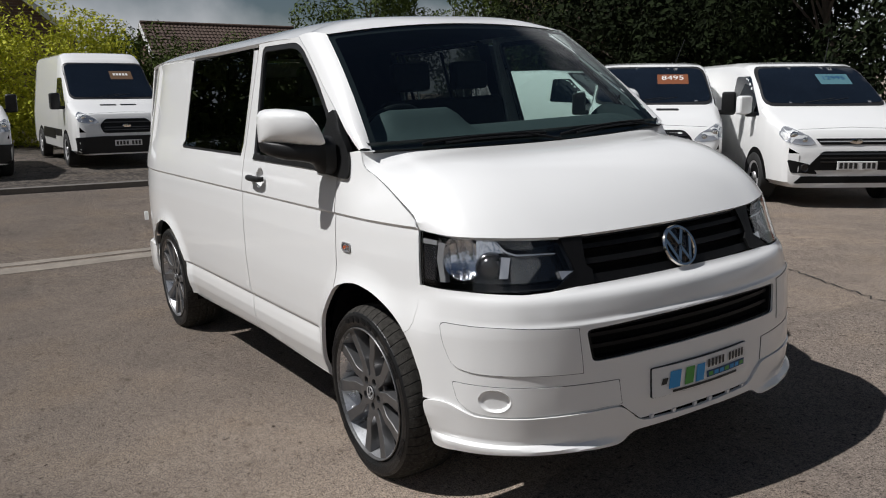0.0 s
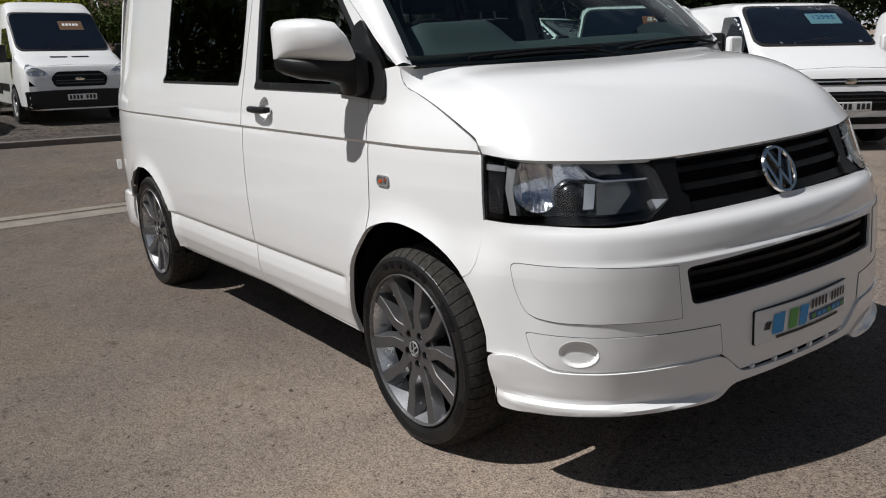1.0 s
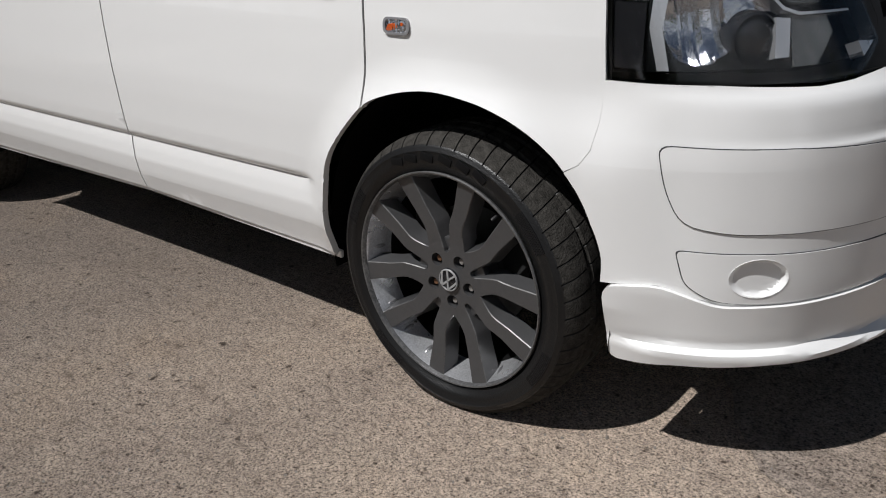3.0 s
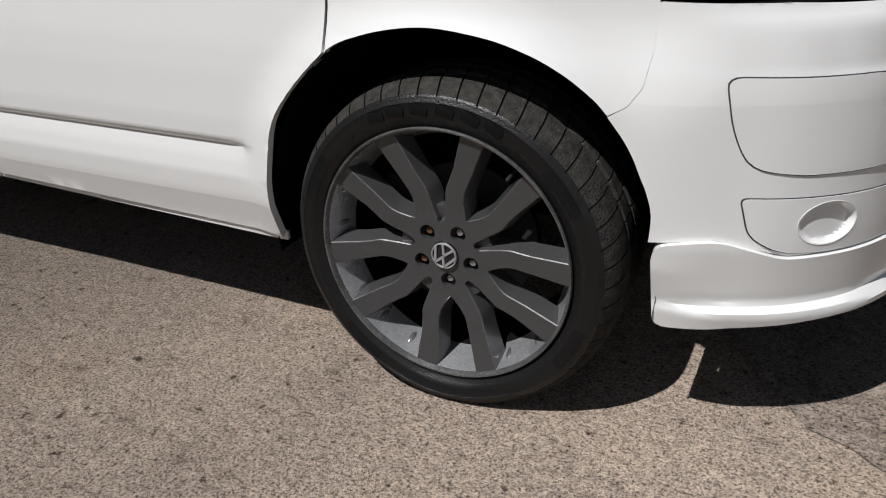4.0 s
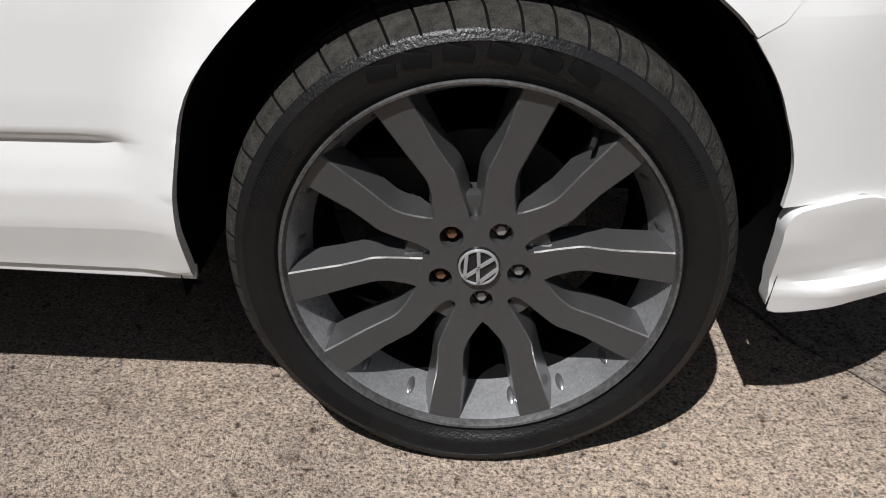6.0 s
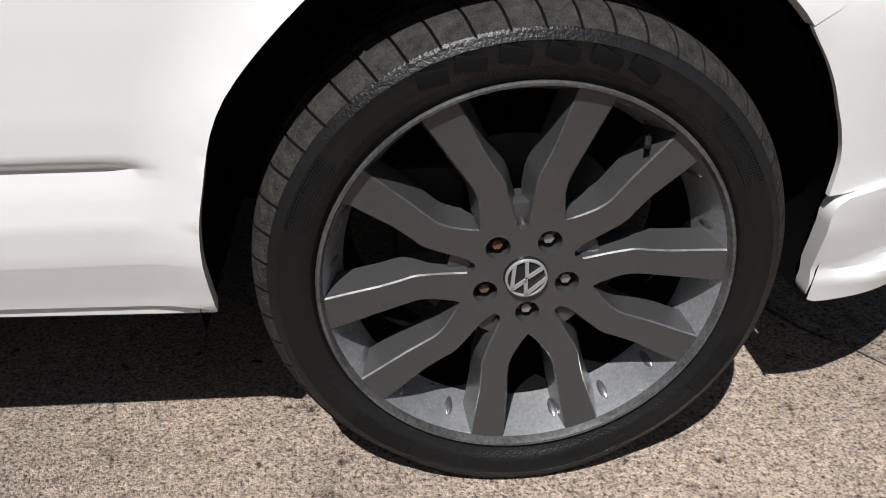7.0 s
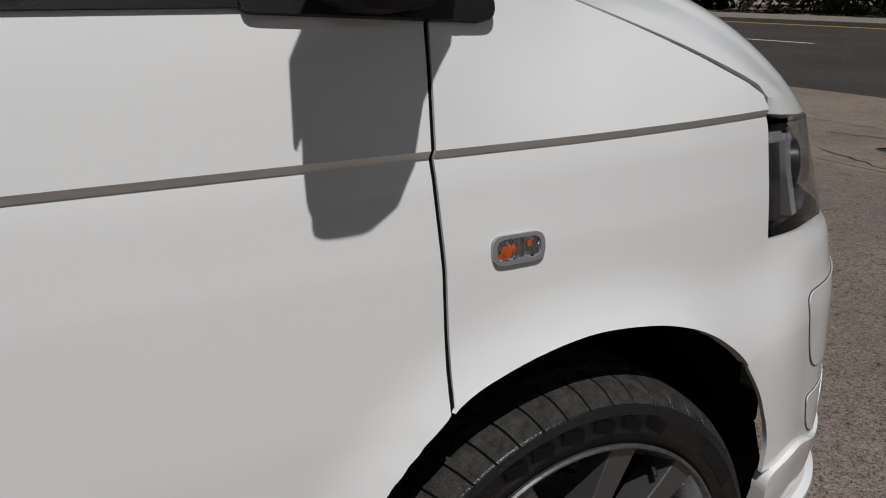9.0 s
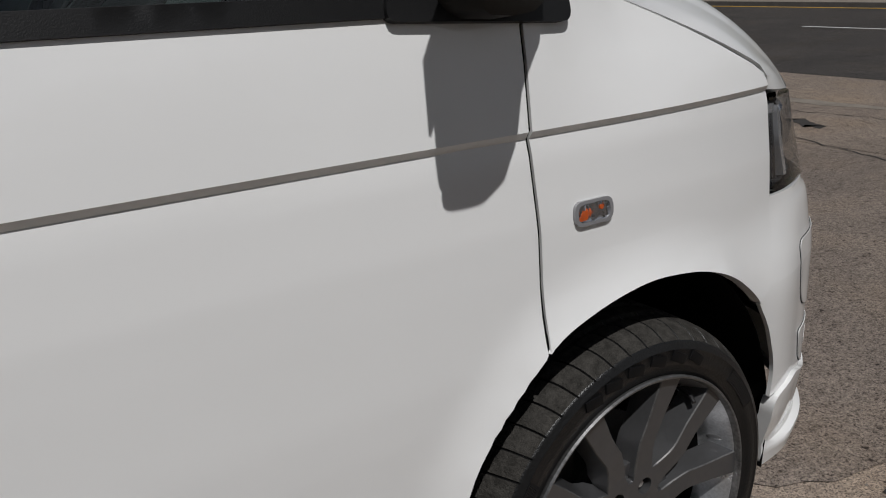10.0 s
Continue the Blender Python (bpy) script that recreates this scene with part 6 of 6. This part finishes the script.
def stand(x, y, heading, lift=0.0):
    """A pose on the sloping yard, given in the level frame of the far ground."""
    return CROSSFALL @ pose(x, y, lift, 0, 0, heading)


parked_van(stand(-16.0, 1.26, 1, 0.09), "white high-roof van with black bumper parked on gravel", True, True, None, RUSSET)
parked_van(stand(-4.26, 8.49, -32, 0.02), "white medium van with slim chrome grille bar parked nose out", False, False, "12995", CYAN)
parked_van(stand(-6.05, 6.92, -44, 0.04), "white older van with orange price card in its windscreen", False, True, "8495", ORANGE, 0.17)
parked_van(stand(-2.6, 11.6, -40), "white van parked beyond the others", False, False)
parked_van(stand(-11.7, 11.6, 10, 0.1), "white van parked across the back of the yard", False, False)
parked_van(stand(-14.8, -6.0, 2, 0.07), "white van in the row on gravel", False, False)
parked_van(stand(-8.2, 14.2, -42), "white van parked in the back row", False, False)
parked_van(stand(-14.6, -1.90, 2, 0.07), "white van with dark bumper parked on gravel", False, True)

# ---- plants ----
def leaf_material(name, light, dark, gloss=0.45):
    m = bpy.data.materials.new(name)
    m.use_nodes = True
    n, l = m.node_tree.nodes, m.node_tree.links
    p = n["Principled BSDF"]
    geo, mix, no = n.new("ShaderNodeNewGeometry"), n.new("ShaderNodeMix"), n.new("ShaderNodeTexNoise")
    mix.data_type = "RGBA"
    mix.inputs["A"].default_value, mix.inputs["B"].default_value = (*dark, 1), (*light, 1)
    no.inputs["Scale"].default_value = 0.9
    add = n.new("ShaderNodeMath")
    add.operation = "MULTIPLY_ADD"
    add.inputs[1].default_value = 0.6
    l.new(geo.outputs["Random Per Island"], add.inputs[0])
    sub = n.new("ShaderNodeMath")
    sub.operation = "MULTIPLY"
    sub.inputs[1].default_value = 0.5
    l.new(no.outputs["Fac"], sub.inputs[0])
    l.new(sub.outputs[0], add.inputs[2])
    l.new(add.outputs[0], mix.inputs["Factor"])
    l.new(mix.outputs["Result"], p.inputs["Base Color"])
    p.inputs["Roughness"].default_value = gloss
    p.inputs["Specular IOR Level"].default_value = 0.15
    return m


LIME = leaf_material("yellow_green_leaf", (0.60, 0.58, 0.045), (0.15, 0.19, 0.015), 0.6)
LEAF = leaf_material("green_leaf", (0.085, 0.115, 0.022), (0.02, 0.035, 0.008), 0.75)
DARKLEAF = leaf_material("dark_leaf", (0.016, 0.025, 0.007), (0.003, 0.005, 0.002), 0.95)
BARK = material("bark", (0.09, 0.07, 0.05), 0.95, 0, 0.4, 6, 0.6, 40)
DRY = leaf_material("dry_leaf", (0.16, 0.12, 0.05), (0.03, 0.04, 0.012))


def foliage(rng, lumps, count, size, slim=0.5):
    """Many small two-faced leaves gathered on uneven lumps."""
    verts, faces = [], []
    for _ in range(count):
        c, r = lumps[rng.randrange(len(lumps))]
        d = Vector((rng.gauss(0, 1), rng.gauss(0, 1), rng.gauss(0, 1))).normalized()
        p = c + Vector((d.x * r[0], d.y * r[1], d.z * r[2])) * (0.62 + 0.45 * rng.random() ** 0.6)
        n = (d + Vector((rng.gauss(0, 0.6), rng.gauss(0, 0.6), rng.gauss(0.3, 0.6)))).normalized()
        a = n.orthogonal().normalized()
        a = (Matrix.Rotation(rng.uniform(0, 6.28), 3, n) @ a)
        b = n.cross(a)
        s = size * rng.uniform(0.6, 1.3)
        k = len(verts)
        verts += [p - a * s, p + b * s * slim + n * s * 0.12, p + a * s, p - b * s * slim + n * s * 0.12]
        faces += [(k, k + 1, k + 2), (k, k + 2, k + 3)]
    return verts, faces


def plant(name, m, label, category, seed, height, radius, count, size, leaf, base=0.15, lumpn=26, slim=0.5, group=""):
    rng = random.Random(seed)
    t = thing(name, m, label, category, group)
    top = height * 0.82
    bm = tube([(0, 0, -0.1), (0.04 * height, 0.02 * height, top * 0.35), (-0.02 * height, 0.0, top * 0.7), (0, 0, top)], [0.045 * height * 0.5, 0.03 * height * 0.5, 0.018 * height * 0.5, 0.01], 8)
    lumps = []
    for k in range(lumpn):
        a, q = rng.uniform(0, 6.28), math.sqrt(rng.random())
        z = height * (base + (0.95 - base) * rng.random())
        w = radius * (0.55 + 0.6 * math.sin(math.pi * clamp((z / height - base) / (1.02 - base), 0.08, 0.95)))
        c = Vector((math.cos(a) * q * w, math.sin(a) * q * w, z))
        r = radius * rng.uniform(0.22, 0.42)
        lumps.append((c, (r, r, r * rng.uniform(0.7, 1.1))))
        if k % 3 == 0:
            bm = tube([(0, 0, z * 0.55), c * 0.5 + Vector((0, 0, z * 0.35)), c], [0.012 * height * 0.5, 0.008 * height * 0.5, 0.004 * height * 0.4], 5, bm)
    part("trunk", bm, BARK, t)
    vs, fs = foliage(rng, lumps, count, size, slim)
    me = bpy.data.meshes.new("crown")
    me.from_pydata([tuple(v) for v in vs], [], fs)
    me.materials.append(leaf)
    cr = new("crown", me)
    cr.parent = t
    return t


for k, (x, y, h, r, lf) in enumerate(((-24.5, -4.5, 3.3, 2.0, LIME), (-25.0, -1.4, 3.6, 2.2, LIME), (-24.4, 1.6, 3.8, 2.0, LIME), (-25.5, 4.4, 3.5, 2.0, LEAF), (-26.0, 7.4, 3.4, 2.0, LEAF), (-25.5, 10.4, 3.5, 2.0, LEAF))):
    plant("shrub", stand(x, y, 40 * k), "tall yellow-green leafy shrub in the sun" if lf is LIME else "dark green leafy shrub behind vans", "shrub", 11 + k, h, r, 17000, 0.075, lf, 0.02, 44, 0.34, "hedge row")
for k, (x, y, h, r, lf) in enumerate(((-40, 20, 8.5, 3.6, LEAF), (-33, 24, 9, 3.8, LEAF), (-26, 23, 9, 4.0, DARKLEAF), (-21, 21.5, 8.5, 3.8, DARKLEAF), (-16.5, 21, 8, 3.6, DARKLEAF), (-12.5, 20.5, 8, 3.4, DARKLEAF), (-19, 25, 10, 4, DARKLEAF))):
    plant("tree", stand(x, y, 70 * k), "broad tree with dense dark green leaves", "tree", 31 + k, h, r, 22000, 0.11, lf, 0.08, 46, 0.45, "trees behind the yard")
for k, (x, y, h, r) in enumerate(((24.5, 4, 3.2, 2.4), (24.5, 9, 3.4, 2.6), (24.8, 14, 3.4, 2.6), (24.5, 19, 3.5, 2.6), (25, 25, 3.6, 2.8))):
    plant("shrub", pose(x, y, 0, 0, 0, 50 * k), "unkempt roadside shrub with dry and green leaves", "shrub", 61 + k, h, r, 7000, 0.13, DRY if k % 2 else DARKLEAF, 0.0, 30, 0.5, "roadside hedge")
for k, (x, y, h, r) in enumerate(((-24, -13, 9, 4), (-30, -9, 9, 4), (-17, -17, 10, 4.5), (-36, -14, 10, 4.5), (-10, -20, 10, 4.5), (-3, -22, 9, 4.5), (5, -24, 9, 4.5), (27, -12, 9, 4.5), (29, 2, 9, 4.5), (28, 16, 10, 4.5))):
    plant("tree", pose(x, y, 0, 0, 0, 33 * k), "broad leafy tree across the yard", "tree", 81 + k, h, r, 6000, 0.26, LEAF, 0.1, 34, 0.5, "trees across the yard")

# ---- houses ----
def brick_material(name, colour, mortar):
    m = material(name, colour, 0.9, 0, 0.3, 3)
    n, l = m.node_tree.nodes, m.node_tree.links
    br, co = n.new("ShaderNodeTexBrick"), n.new("ShaderNodeTexCoord")
    mp = n.new("ShaderNodeMapping")
    mp.inputs["Rotation"].default_value = (radians(90), 0, radians(90))
    br.inputs["Scale"].default_value = 4.4
    br.inputs["Color1"].default_value, br.inputs["Color2"].default_value, br.inputs["Mortar"].default_value = (*colour, 1), (*[c * 0.7 for c in colour], 1), (*mortar, 1)
    l.new(co.outputs["Object"], mp.inputs["Vector"])
    l.new(mp.outputs[0], br.inputs["Vector"])
    l.new(br.outputs["Color"], n["Principled BSDF"].inputs["Base Color"])
    return m


BRICK = brick_material("brown_brick", (0.16, 0.095, 0.065), (0.22, 0.20, 0.18))
REDBRICK = brick_material("red_brick", (0.30, 0.10, 0.06), (0.30, 0.27, 0.24))
TILE = material("brown_roof_tile", (0.085, 0.052, 0.038), 0.85, 0, 0.4, 4, 0.4, 30)
BARGE = material("bargeboard_white", (0.7, 0.7, 0.68), 0.6, 0, 0.1, 4)


def tiled_slope(parent, m, width, length, cols, rows):
    """Overlapping pantiles on one slope, in courses."""
    for r in range(rows):
        bm = bmesh.new()
        n = cols * 6
        a, b = [], []
        for i in range(n + 1):
            x = -width / 2 + width * i / n
            wv = 0.035 * abs(math.sin(math.pi * i / 6)) ** 0.7
            a.append(bm.verts.new((x, length * r / rows - 0.04, wv + 0.035)))
            b.append(bm.verts.new((x, length * (r + 1) / rows, wv)))
        lo = [bm.verts.new(v.co - Vector((0, 0, 0.03))) for v in a]
        for i in range(n):
            bm.faces.new((a[i], a[i + 1], b[i + 1], b[i]))
            bm.faces.new((lo[i], lo[i + 1], a[i + 1], a[i]))
        bm.transform(m)
        part("tile_course", bm, TILE, parent)


def house(m, label, L, D, eave, pitch, wall_mat, tiles=(26, 12)):
    """Ridge along local x; gables at both ends."""
    h = thing("house", m, label, "house")
    rise_ = D / 2 * math.tan(radians(pitch))
    bm = bmesh.new()
    for s in (-1, 1):
        pts = [(s * L / 2, -D / 2, -1), (s * L / 2, D / 2, -1), (s * L / 2, D / 2, eave), (s * L / 2, 0, eave + rise_), (s * L / 2, -D / 2, eave)]
        bm.faces.new([bm.verts.new(p) for p in pts])
    for s in (-1, 1):
        bm.faces.new([bm.verts.new(p) for p in ((-L / 2, s * D / 2, -1), (L / 2, s * D / 2, -1), (L / 2, s * D / 2, eave), (-L / 2, s * D / 2, eave))])
    bmesh.ops.recalc_face_normals(bm, faces=bm.faces)
    part("wall", bm, wall_mat, h)
    slope = math.hypot(D / 2 + 0.35, (D / 2 + 0.35) * math.tan(radians(pitch)))
    for s in (-1, 1):
        rm = Matrix.Rotation(radians(0 if s < 0 else 180), 4, "Z") @ Matrix.Translation((0, -D / 2 - 0.35, eave - 0.35 * math.tan(radians(pitch)) + 0.06)) @ Matrix.Rotation(radians(pitch), 4, "X")
        rf = part("roof", boxed((L + 0.4, slope, 0.06), rm @ Matrix.Translation((0, slope / 2, -0.04))), TILE, h)
        tiled_slope(rf, rm, L + 0.4, slope, *tiles)
        for e in (-1, 1):
            part("bargeboard", boxed((0.05, slope, 0.22), rm @ Matrix.Translation((e * (L / 2 + 0.24), slope / 2, -0.10))), BARGE, h)
    part("ridge", tube([(-L / 2 - 0.2, 0, eave + rise_ + 0.08), (L / 2 + 0.2, 0, eave + rise_ + 0.08)], 0.11, 10), TILE, h)
    for x in (-L / 4, L / 4):
        for s in (-1, 1):
            wd = part("window", boxed((1.3, 0.08, 1.2), Matrix.Translation((x, s * (D / 2 + 0.01), eave - 1.0)), 0.02), BARGE, h)
            part("pane", boxed((1.1, 0.02, 1.0), Matrix.Translation((x, s * (D / 2 + 0.055), eave - 1.0))), FARGLASS, wd)
    return h


house(stand(-42, -0.2, 0), "brown brick house with white bargeboards behind the hedge", 9, 8.6, 4.0, 40, BRICK)
house(stand(-37.5, 10.6, 90), "low house with brown pantile roof behind the hedge", 7.0, 5.6, 2.6, 36, BRICK, (40, 15))
house(stand(-38, 35, 60), "brown brick building among the trees", 12, 8, 5.6, 38, BRICK, (20, 10))
house(stand(-9.5, 33, 20), "red brick house beyond the trees", 9, 8, 4.6, 40, REDBRICK, (20, 10))
